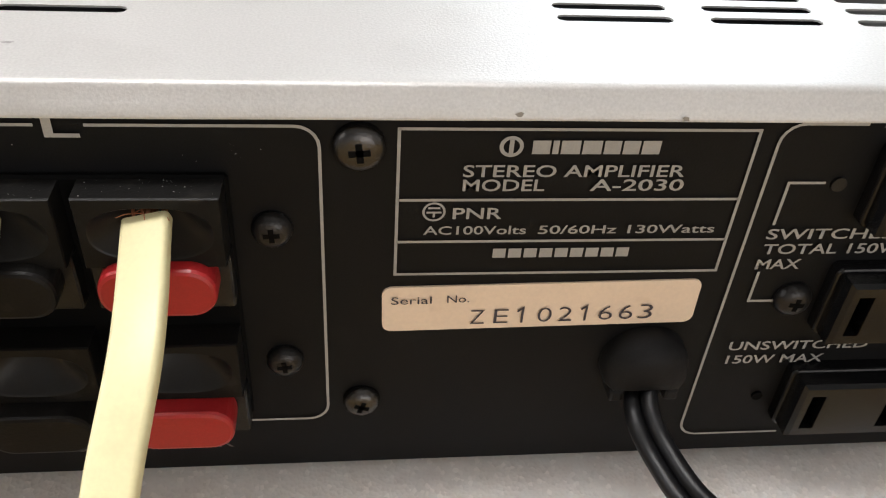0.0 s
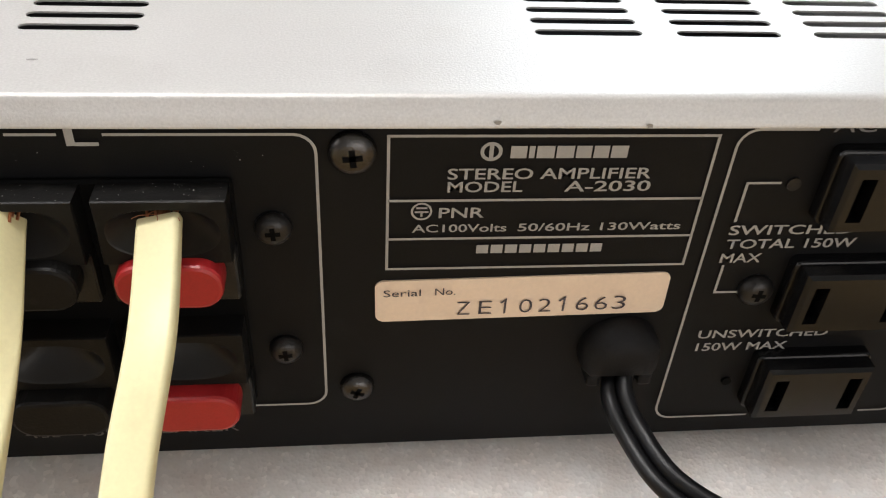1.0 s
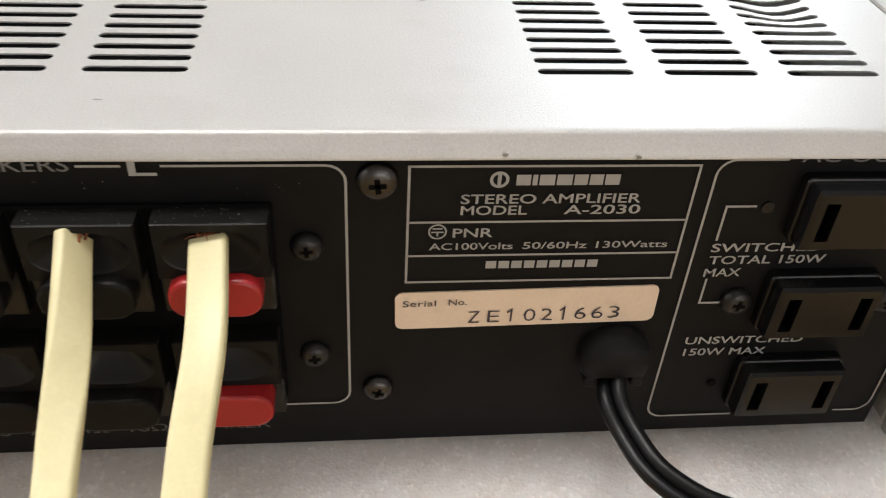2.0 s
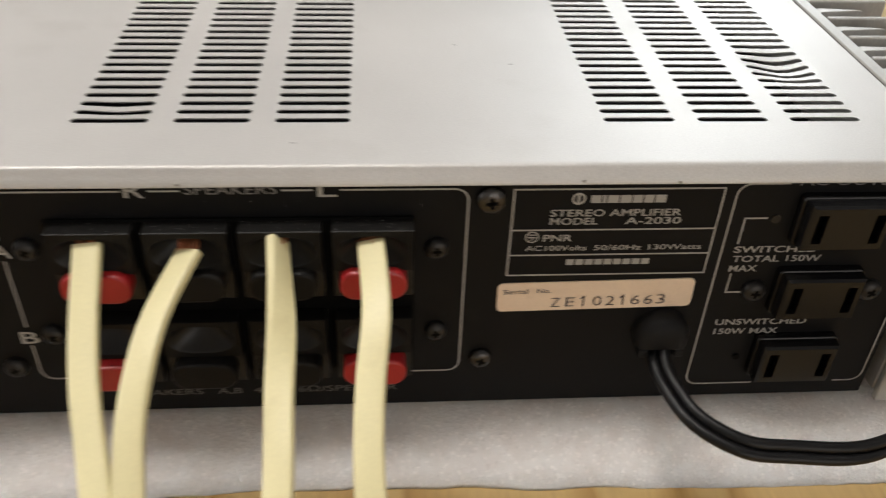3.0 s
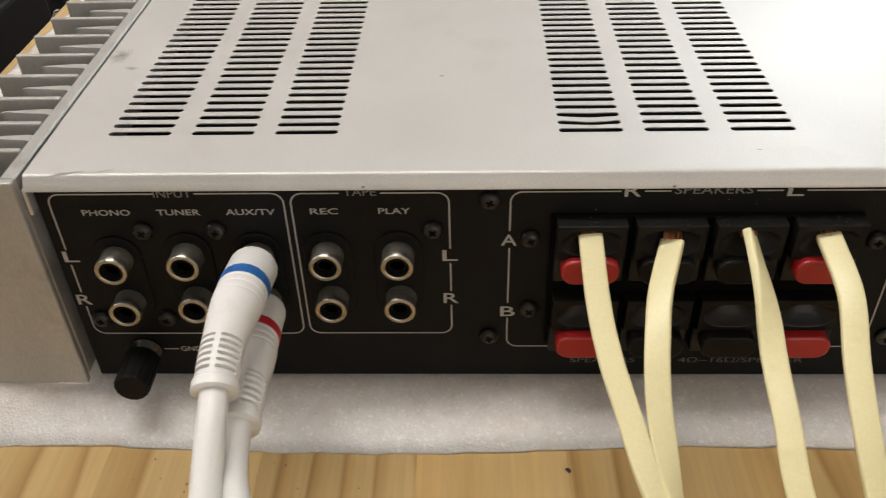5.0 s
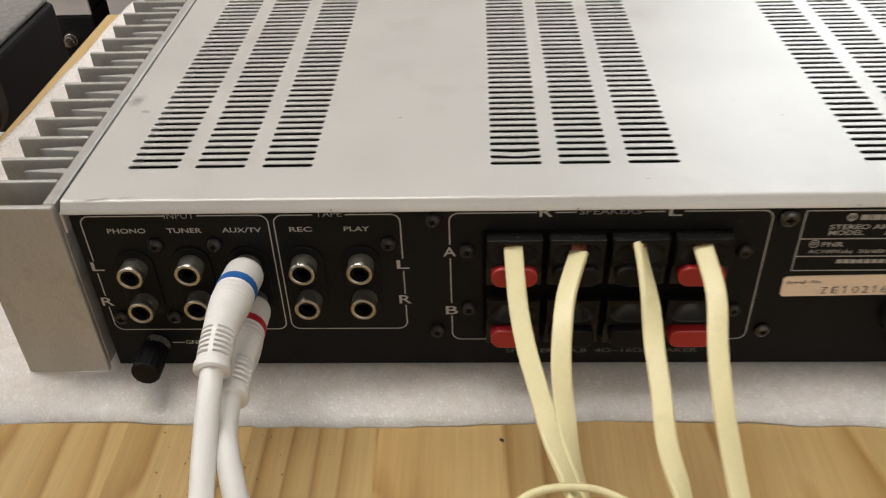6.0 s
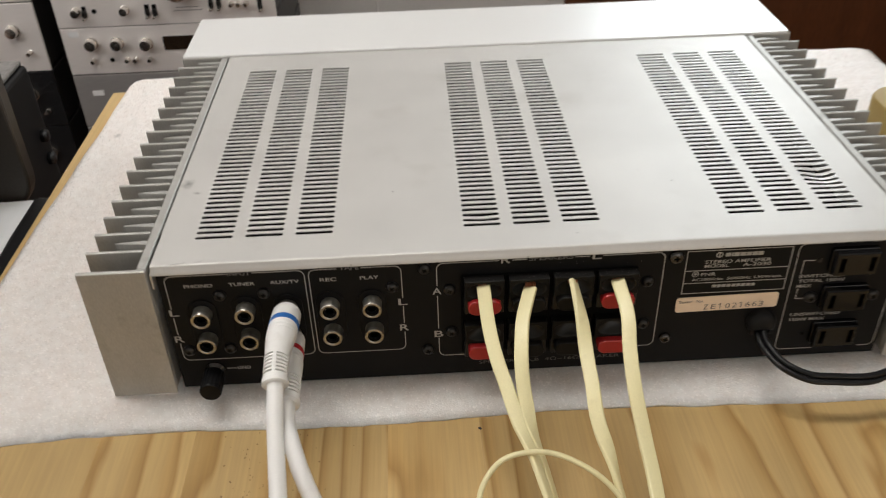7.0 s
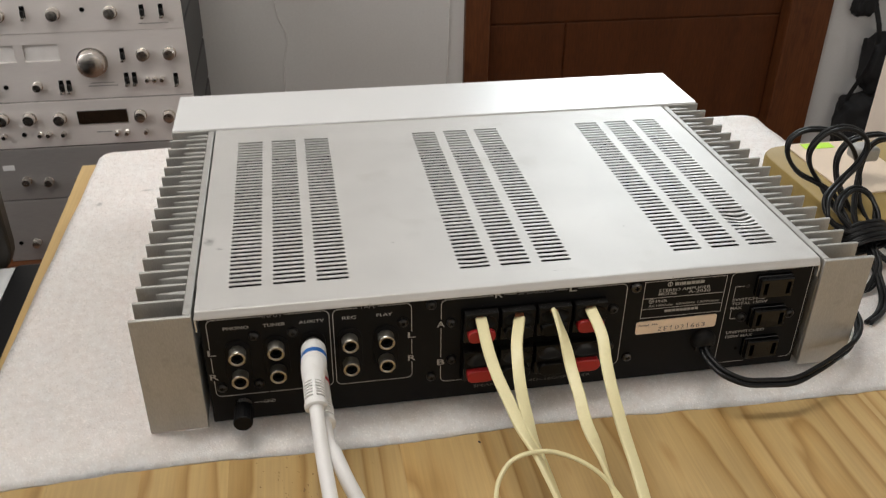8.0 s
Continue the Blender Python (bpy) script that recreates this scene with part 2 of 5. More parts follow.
GREYFACE = material("dull_grey_faceplate", (0.36, 0.345, 0.335), rough=0.34, metal=0.35, vary=0.12, scale=12, fine=700, bump=0.05, stretch=(0.06, 1, 1))
CASE = material("dark_vinyl_case", (0.024, 0.021, 0.020), rough=0.5, vary=0.2, scale=20, fine=600, bump=0.15)
KNOB = material("turned_knob", (0.70, 0.665, 0.62), rough=0.24, metal=1.0, vary=0.05, scale=90, fine=900, bump=0.03)
KNOB.node_tree.nodes["Principled BSDF"].inputs["Anisotropic"].default_value = 0.8
spin = KNOB.node_tree.nodes.new("ShaderNodeTangent")
spin.direction_type, spin.axis = "RADIAL", "Y"
KNOB.node_tree.links.new(spin.outputs[0], KNOB.node_tree.nodes["Principled BSDF"].inputs["Tangent"])
GLASS_DARK = material("dark_display", (0.022, 0.014, 0.009), rough=0.12, vary=0.15, bump=0)
METER = material("meter_scale", (0.72, 0.70, 0.68), rough=0.25, vary=0.06, scale=60, bump=0)
KHAKI = material("khaki_board", (0.36, 0.25, 0.075), rough=0.6, vary=0.08, scale=40, fine=700, bump=0.1, dirt=((0.28, 0.18, 0.05), 0.4, 60))
LIDCARD = material("beige_card", (0.74, 0.60, 0.46), rough=0.6, vary=0.05, scale=40, fine=700, bump=0.06)
PINKBOARD = material("pale_cardboard", (0.80, 0.68, 0.57), rough=0.6, vary=0.05, scale=40, fine=700, bump=0.06)
GREEN = material("green_sticker", (0.50, 0.85, 0.02), rough=0.5, vary=0.03, bump=0)
PAPER = material("white_paper", (0.80, 0.80, 0.80), rough=0.7, vary=0.03, bump=0.03)
FABRIC = material("black_fabric", (0.008, 0.008, 0.009), rough=0.8, vary=0.3, scale=40, fine=900, bump=0.4)
# Glow of the added ceiling fixture's diffuser.
FILL_GLOW = material("fill_glow", (1.0, 0.98, 0.95), rough=0.4, vary=0.0, bump=0, emit=6.0)
# Mottled grey paints the light reflected off the loudspeaker's top.
GREYTOP = material("sheen_grey_board", (0.20, 0.19, 0.18), rough=0.4, vary=0.5, scale=9, fine=160, bump=0.2, dirt=((0.03, 0.03, 0.03), 0.8, 7))
BROWNCASE = material("brownish_black_case", (0.040, 0.034, 0.028), rough=0.45, vary=0.2, scale=20, fine=600, bump=0.12)
BLACKBOX = material("matt_black_case", (0.007, 0.007, 0.0075), rough=0.5, vary=0.2, scale=20, fine=600, bump=0.15, spec=0.3)
PINE = pine_material()
FOAM = foam_material()


# ---- building helpers ----
def face(bm, pts):
    return bm.faces.new([bm.verts.new(p) for p in pts])


def box(bm, x0, x1, y0, y1, z0, z1, bevel=0.0, segments=2):
    made = bmesh.ops.create_cube(bm, size=1.0)["verts"]
    for v in made:
        v.co = ((x0 + x1) / 2 + v.co.x * (x1 - x0), (y0 + y1) / 2 + v.co.y * (y1 - y0), (z0 + z1) / 2 + v.co.z * (z1 - z0))
    if bevel:
        edges = list({e for v in made for e in v.link_edges})
        bmesh.ops.bevel(bm, geom=edges, offset=bevel, segments=segments, profile=0.5, affect="EDGES")
    return bm


def frame_of(axis):
    a = Vector(axis).normalized()
    u = a.cross(Vector((0, 0, 1)) if abs(a.z) < 0.9 else Vector((1, 0, 0))).normalized()
    return a, u, a.cross(u)


def lathe(bm, origin, axis, profile, seg=24):
    """Turn (distance along the axis, radius) pairs round the axis."""
    a, u, w = frame_of(axis)
    o = Vector(origin)
    rings = []
    for d, r in profile:
        if r < 1e-6:
            rings.append([bm.verts.new(o + a * d)])
        else:
            rings.append([bm.verts.new(o + a * d + (u * math.cos(k * math.tau / seg) + w * math.sin(k * math.tau / seg)) * r) for k in range(seg)])
    for p, q in zip(rings, rings[1:]):
        for k in range(seg):
            j = (k + 1) % seg
            if len(p) == 1 and len(q) == 1:
                continue
            if len(p) == 1:
                bm.faces.new((p[0], q[k], q[j]))
            elif len(q) == 1:
                bm.faces.new((p[k], q[0], p[j]))
            else:
                bm.faces.new((p[k], q[k], q[j], p[j]))
    for ring, flip in ((rings[0], True), (rings[-1], False)):
        if len(ring) > 2:
            bm.faces.new(ring if flip else ring[::-1])
    bmesh.ops.recalc_face_normals(bm, faces=bm.faces[:])
    return bm


def smooth_path(points, per=8):
    c = [Vector(p) for p in points]
    c = [2 * c[0] - c[1], *c, 2 * c[-1] - c[-2]]
    out = []
    for p0, p1, p2, p3 in zip(c, c[1:], c[2:], c[3:]):
        for i in range(per):
            s = i / per
            out.append(0.5 * (2 * p1 + (p2 - p0) * s + (2 * p0 - 5 * p1 + 4 * p2 - p3) * s * s + (3 * p1 - p0 - 3 * p2 + p3) * s ** 3))
    out.append(c[-2])
    return out


def sweep(bm, path, section, flats=None, scales=None):
    """A section of (across, thick) pairs along a path. flats: the across direction at each point, or one for all."""
    n = len(section)
    rings = []
    side = None
    for i, p in enumerate(path):
        d = (path[min(i + 1, len(path) - 1)] - path[max(i - 1, 0)]).normalized()
        if flats is None:
            if side is None:
                side = d.cross(Vector((0, 0, 1)) if abs(d.z) < 0.95 else Vector((0, 1, 0)))
            side = (side - d * side.dot(d)).normalized()
        else:
            f = flats[i] if isinstance(flats, list) else flats
            side = (f - d * f.dot(d)).normalized()
        up = side.cross(d).normalized()
        k = scales[i] if scales else 1.0
        rings.append([bm.verts.new(p + side * a * k + up * b * k) for a, b in section])
    for p, q in zip(rings, rings[1:]):
        for k in range(n):
            j = (k + 1) % n
            bm.faces.new((p[k], p[j], q[j], q[k]))
    bm.faces.new(rings[0][::-1])
    bm.faces.new(rings[-1])
    bmesh.ops.recalc_face_normals(bm, faces=bm.faces[:])
    return bm


def circle(r, n=14):
    return [(r * math.cos(k * math.tau / n), r * math.sin(k * math.tau / n)) for k in range(n)]


def rounded(w, h, r, n=4):
    """Outline of a rounded rectangle, about its middle."""
    pts = []
    for cx, cy, a0 in ((w / 2 - r, h / 2 - r, 0), (-w / 2 + r, h / 2 - r, 90), (-w / 2 + r, -h / 2 + r, 180), (w / 2 - r, -h / 2 + r, 270)):
        for k in range(n + 1):
            a = radians(a0 + 90 * k / n)
            pts.append((cx + r * math.cos(a), cy + r * math.sin(a)))
    return pts


def plate(bm, outline, at, depth, ease=0.0):
    """An outline in x and z about `at`, from at's y forward (towards -y) by depth, with an eased front edge."""
    x, y, z = at
    k = 1 - ease
    rings = [[bm.verts.new((x + a, y, z + b)) for a, b in outline]]
    if ease:
        w = max(a for a, _ in outline)
        h = max(b for _, b in outline)
        e = ease
        rings.append([bm.verts.new((x + a, y - depth + e, z + b)) for a, b in outline])
        rings.append([bm.verts.new((x + a * (1 - 0.3 * e / w), y - depth + 0.3 * e, z + b * (1 - 0.3 * e / h))) for a, b in outline])
        rings.append([bm.verts.new((x + a * (1 - e / w), y - depth, z + b * (1 - e / h))) for a, b in outline])
    else:
        rings.append([bm.verts.new((x + a, y - depth, z + b)) for a, b in outline])
    n = len(outline)
    for p, q in zip(rings, rings[1:]):
        for i in range(n):
            j = (i + 1) % n
            bm.faces.new((p[i], p[j], q[j], q[i]))
    bm.faces.new(rings[0])
    bm.faces.new(rings[-1][::-1])
    bmesh.ops.recalc_face_normals(bm, faces=bm.faces[:])
    return bm


def mesh_of(name, bm, mat, flat=True):
    me = bpy.data.meshes.new(name)
    if not flat:
        for f in bm.faces:
            f.smooth = True
    bm.to_mesh(me)
    bm.free()
    me.materials.append(mat)
    return me


def thing(name, at, label, category, group="", kind=""):
    ob = new(name)
    ob.location = at
    ob.empty_display_size = 0.01
    return tagged(ob, label, category, group, kind)


def hang(ob, parent):
    ob.parent = parent
    if parent.type == "EMPTY":
        ob.matrix_parent_inverse = Matrix.Translation(parent.location).inverted()
    return ob


def part(name, bm, mat, parent, label="", flat=True):
    ob = hang(new(name, mesh_of(name, bm, mat, flat)), parent)
    return tagged(ob, label) if label else ob


def part_at(name, mesh, at, parent, turn=None, label=""):
    """One more piece of a shared mesh."""
    ob = hang(new(name, mesh), parent)
    ob.location = at
    if turn:
        ob.rotation_euler = turn
    return tagged(ob, label) if label else ob


def solid(name, bm, mat, label, category, group="", kind="", flat=True):
    return tagged(new(name, mesh_of(name, bm, mat, flat)), label, category, group, kind)


def soften(ob, angle=40):
    """Smooth shading across gentle edges only."""
    for f in ob.data.polygons:
        f.use_smooth = True
    ob.data.set_sharp_from_angle(angle=radians(angle))
    return ob


def soft_mesh(me):
    for f in me.polygons:
        f.use_smooth = True
    me.set_sharp_from_angle(angle=radians(35))
    return me


def words(body, parent, x0, z, width, height, mat, y=-0.0004, name="lettering", tilt=0.0, weight=0.0):
    """Raised print: the words from x0 with their foot at z, fitted to a width and cap height."""
    cu = bpy.data.curves.new(name, "FONT")
    cu.body, cu.size, cu.resolution_u, cu.offset, cu.extrude = body, 1.0, 3, weight, 0.0
    tmp = bpy.data.objects.new(name, cu)
    scene.collection.objects.link(tmp)
    me = bpy.data.meshes.new_from_object(tmp.evaluated_get(bpy.context.evaluated_depsgraph_get()))
    bpy.data.objects.remove(tmp)
    xs = [v.co.x for v in me.vertices]
    caps = 0.70
    lo, hi = min(xs), max(xs)
    c, s = math.cos(radians(tilt)), math.sin(radians(tilt))
    for v in me.vertices:
        a = (v.co.x - lo) / (hi - lo) * width
        b = v.co.y / caps * height
        v.co = (x0 + a * c - b * s, y, z + a * s + b * c)
    me.materials.clear()
    me.materials.append(mat)
    return hang(new(name, me), parent)


def stroke(bm, pts, wide, y=-0.0003, closed=False):
    """A printed line of even width through (x, z) points."""
    v = [Vector((a, b)) for a, b in pts]
    n = len(v)
    inner, outer = [], []
    for i in range(n):
        a = v[i - 1] if i or closed else v[i]
        b = v[(i + 1) % n] if i < n - 1 or closed else v[i]
        d1 = (v[i] - a).normalized() if (v[i] - a).length > 1e-9 else (b - v[i]).normalized()
        d2 = (b - v[i]).normalized() if (b - v[i]).length > 1e-9 else d1
        n1, n2 = Vector((-d1.y, d1.x)), Vector((-d2.y, d2.x))
        m = (n1 + n2).normalized()
        k = wide / 2 / max(0.4, m.dot(n1))
        inner.append(bm.verts.new((v[i].x + m.x * k, y, v[i].y + m.y * k)))
        outer.append(bm.verts.new((v[i].x - m.x * k, y, v[i].y - m.y * k)))
    for i in range(n if closed else n - 1):
        j = (i + 1) % n
        f = bm.faces.new((inner[i], outer[i], outer[j], inner[j]))
        f.normal_update()
        if f.normal.y > 0:
            f.normal_flip()
    return bm


def corner(cx, cz, r, a0, a1, n=5):
    return [(cx + r * math.cos(radians(a0 + (a1 - a0) * k / n)), cz + r * math.sin(radians(a0 + (a1 - a0) * k / n))) for k in range(n + 1)]


# ---- the room ----
FLOOR_Z, CEIL_Z, NORTH, SOUTH, WEST, EAST = -0.78, 1.82, 1.90, -2.2, -1.8, 2.3


def room():
    solid("floor", box(bmesh.new(), WEST - 0.1, EAST + 0.1, SOUTH - 0.1, NORTH + 0.1, FLOOR_Z - 0.1, FLOOR_Z), FLOOR, "dark brown varnished floor", "floor", kind="structure")
    solid("ceiling", box(bmesh.new(), WEST - 0.1, EAST + 0.1, SOUTH - 0.1, NORTH + 0.1, CEIL_Z, CEIL_Z + 0.1), CEILING, "plain white painted ceiling", "ceiling", kind="structure")
    bm = bmesh.new()
    box(bm, WEST, 0.351, NORTH, NORTH + 0.1, FLOOR_Z, CEIL_Z)
    box(bm, 1.42, EAST, NORTH, NORTH + 0.1, FLOOR_Z, CEIL_Z)
    box(bm, 0.351, 1.42, NORTH, NORTH + 0.1, 1.30, CEIL_Z)
    solid("wall_north", bm, WALL, "grey white painted wall round the brown door", "wall", kind="structure")
    bm = bmesh.new()
    box(bm, WEST, -0.05, SOUTH - 0.1, SOUTH, FLOOR_Z, CEIL_Z)
    box(bm, 1.55, EAST, SOUTH - 0.1, SOUTH, FLOOR_Z, CEIL_Z)
    box(bm, -0.05, 1.55, SOUTH - 0.1, SOUTH, FLOOR_Z, -0.15)
    box(bm, -0.05, 1.55, SOUTH - 0.1, SOUTH, 1.05, CEIL_Z)
    solid("wall_south", bm, WALL, "grey white painted wall with an added window opening", "wall", kind="structure")
    # Unseen window, added to hold the south fill lamp.
    win = thing("added_window_2", (0.75, SOUTH, -0.15), "unseen window added for the south fill lamp", "window", kind="structure")
    for x0, x1, z0, z1 in ((-0.05, 1.55, -0.15, -0.10), (-0.05, 1.55, 1.00, 1.05), (-0.05, 0.00, -0.10, 1.00), (1.50, 1.55, -0.10, 1.00), (0.725, 0.775, -0.10, 1.00)):
        part("window_frame", box(bmesh.new(), x0, x1, SOUTH - 0.07, SOUTH - 0.02, z0, z1, 0.003), PAPER, win)
    solid("wall_east", box(bmesh.new(), EAST, EAST + 0.1, SOUTH, NORTH, FLOOR_Z, CEIL_Z), WALL, "plain grey white painted wall", "wall", kind="structure")
    bm = bmesh.new()
    box(bm, WEST - 0.1, WEST, SOUTH, -0.35, FLOOR_Z, CEIL_Z)
    box(bm, WEST - 0.1, WEST, 0.95, NORTH, FLOOR_Z, CEIL_Z)
    box(bm, WEST - 0.1, WEST, -0.35, 0.95, FLOOR_Z, 0.2)
    box(bm, WEST - 0.1, WEST, -0.35, 0.95, 1.3, CEIL_Z)
    solid("wall_west", bm, WALL, "grey white painted wall with an added window opening", "wall", kind="structure")
    # closed door in its casing
    door = thing("door_1", (0.885, NORTH, FLOOR_Z), "closed dark reddish brown wooden door with an added unseen pane", "door", kind="structure")
    bm = bmesh.new()
    for x0, x1, z0, z1 in ((0.422, 1.286, FLOOR_Z + 0.005, 0.46), (0.422, 0.54, 0.46, 1.225), (1.205, 1.286, 0.46, 1.225), (0.54, 1.205, 1.18, 1.225)):
        box(bm, x0, x1, NORTH + 0.030, NORTH + 0.070, z0, z1)
    part("door_leaf", bm, DOORWOOD, door)
    # Pane added out of view, as an opening for the highlight lamp.
    part("pane", box(bmesh.new(), 0.54, 1.205, NORTH + 0.048, NORTH + 0.054, 0.46, 1.18), FROST, door, "unseen frosted pane added for the lamp")
    for x0, x1, z0, z1 in ((0.422, 0.644, -0.775, -0.361), (0.646, 1.286, -0.775, -0.361), (0.422, 1.286, -0.3595, -0.22), (0.422, 0.535, -0.218, 1.225), (1.21, 1.286, -0.218, 1.225), (0.535, 1.21, 0.35, 0.455), (0.535, 1.21, 1.185, 1.225)):
        part("door_rail", box(bmesh.new(), x0 + 0.0008, x1 - 0.0008, NORTH + 0.025, NORTH + 0.030, z0 + 0.0008, z1 - 0.0008, 0.003), DOORWOOD, door)
    for x0, x1, z0, z1 in ((0.351, 0.420, FLOOR_Z, 1.30), (1.288, 1.42, FLOOR_Z, 1.30), (0.420, 1.288, 1.23, 1.30)):
        part("door_casing", box(bmesh.new(), x0 + 0.0005, x1 - 0.0005, NORTH - 0.018, NORTH + 0.075, z0, z1, 0.004), CASING, door, "lighter red brown wooden casing")
    # thin cables clipped to the wall
    for pts in (((-0.16, 1.894, 0.9), (-0.15, 1.894, 0.2), (-0.145, 1.894, -0.25), (-0.12, 1.894, -0.36), (-0.135, 1.894, -0.47), (-0.13, 1.894, -0.77)), ((0.312, 1.894, 1.3), (0.314, 1.894, 0.3), (0.308, 1.894, -0.40), (0.300, 1.894, -0.77))):
        solid("wall_cable", sweep(bmesh.new(), smooth_path(pts), circle(0.002, 8)), WHITE, "thin white cable running down the grey wall", "cable", "wall cables", flat=False)
    # unseen window, added to hold the west fill lamp
    win = thing("added_window_1", (WEST, 0.3, 0.2), "unseen side window added for the west fill lamp", "window", kind="structure")
    for x0, y0, y1, z0, z1 in ((0, -0.35, 0.95, 0.2, 0.25), (0, -0.35, 0.95, 1.25, 1.3), (0, -0.35, -0.30, 0.25, 1.25), (0, 0.90, 0.95, 0.25, 1.25)):
        part("window_frame", box(bmesh.new(), WEST - 0.07, WEST - 0.02, y0, y1, z0, z1, 0.003), PAPER, win)


def added_ceiling_light():
    # Unseen fixture, added to go with the overhead fill.
    lamp = thing("added_ceiling_lamp", (-0.45, 0.15, CEIL_Z), "unseen white ceiling lamp added as fill, frosted cover", "lamp")
    part("lamp_body", box(bmesh.new(), -1.10, 0.20, -0.03, 0.33, CEIL_Z - 0.03, CEIL_Z, 0.004), PAPER, lamp)
    part("diffuser", box(bmesh.new(), -1.07, 0.17, -0.01, 0.31, CEIL_Z - 0.05, CEIL_Z - 0.03, 0.006), FILL_GLOW, lamp)


room()
added_ceiling_light()


# ---- table and foam ----
def work_table():
    t = thing("work_table", (0.02, -0.2, FLOOR_Z), "pale pine table with an edge-glued top", "table")
    rng = random.Random(4)
    for x in (-0.25, 0.29):
        for y in (-0.70, 0.29):
            part("leg", box(bmesh.new(), x - 0.028, x + 0.028, y - 0.028, y + 0.028, FLOOR_Z, -0.020, 0.003), PINE, t)
    for x0, x1, y0, y1 in ((-0.22, 0.26, -0.71, -0.69), (-0.22, 0.26, 0.28, 0.30), (-0.26, -0.24, -0.67, 0.26), (0.28, 0.30, -0.67, 0.26)):
        part("apron", box(bmesh.new(), x0, x1, y0, y1, -0.10, -0.020, 0.002), PINE, t)
    edges = [-0.294, -0.2445, -0.2005, -0.157, -0.113, -0.069, -0.027, 0.030, 0.110, 0.195, 0.262, 0.330]
    for x, w in zip(edges, (b - a for a, b in zip(edges, edges[1:]))):
        me = mesh_of("plank", box(bmesh.new(), -w / 2, w / 2, -0.5525, 0.5525, -0.0095, 0.0095, 0.0001, 1), PINE)
        part_at("plank", me, (x + w / 2, -0.1935, -0.0095), t)
    for x, y, r in ((-0.027, -0.0272, 0.0009), (-0.150, -0.062, 0.0007), (-0.215, -0.070, 0.0006)):
        pts = [(x + r * rng.uniform(0.6, 1.2) * math.cos(k * 0.7), y + r * rng.uniform(0.6, 1.2) * math.sin(k * 0.7), 0.0002) for k in range(9)]
        bm = bmesh.new()
        face(bm, pts)
        part("pitch_speck", bm, CASE, t)
    bm = bmesh.new()
    for k in range(75):
        x, y, r = rng.gauss(-0.122, 0.013), rng.gauss(-0.050, 0.014), rng.uniform(0.00015, 0.00042)
        turn = rng.uniform(0, 6)
        face(bm, [(x + r * rng.uniform(0.6, 1.2) * math.cos(turn + i * 1.05), y + 1.5 * r * rng.uniform(0.6, 1.2) * math.sin(turn + i * 1.05), 0.0002) for i in range(6)])
    bmesh.ops.recalc_face_normals(bm, faces=bm.faces[:])
    for f in bm.faces:
        f.normal_update()
        if f.normal.z < 0:
            f.normal_flip()
    tagged(part("dirt_specks", bm, SPECK, t), kind="stuff")
    return t


def smudge(parent, x, y, z, a, b, turn=0.0):
    """A soft rubbed mark lying on a surface, fading out at its rim."""
    bm = bmesh.new()
    face(bm, [(math.cos(k * math.tau / 16), math.sin(k * math.tau / 16), 0) for k in range(16)])
    ob = part_at("smudge", mesh_of("smudge", bm, SMUDGE), (x, y, z), parent)
    ob.rotation_euler = (0, 0, radians(turn))
    ob.scale = (a, b, 1)


def smudge_material():
    m = bpy.data.materials.new("rubbed_smudge")
    m.use_nodes = True
    n, link = m.node_tree.nodes, m.node_tree.links.new
    p = n["Principled BSDF"]
    p.inputs["Base Color"].default_value = (0.13, 0.12, 0.11, 1)
    p.inputs["Roughness"].default_value = 0.7
    where = n.new("ShaderNodeTexCoord").outputs["Object"]
    rad = n.new("ShaderNodeVectorMath")
    rad.operation = "LENGTH"
    link(where, rad.inputs[0])
    spots = n.new("ShaderNodeTexNoise")
    spots.inputs["Scale"].default_value = 2.5
    link(where, spots.inputs["Vector"])
    total = n.new("ShaderNodeMath")
    link(rad.outputs["Value"], total.inputs[0])
    link(spots.outputs["Fac"], total.inputs[1])
    fade = n.new("ShaderNodeMapRange")
    fade.inputs["From Min"].default_value, fade.inputs["From Max"].default_value = 0.45, 1.25
    fade.inputs["To Min"].default_value, fade.inputs["To Max"].default_value = 0.50, 0.0
    link(total.outputs[0], fade.inputs["Value"])
    link(fade.outputs[0], p.inputs["Alpha"])
    return m


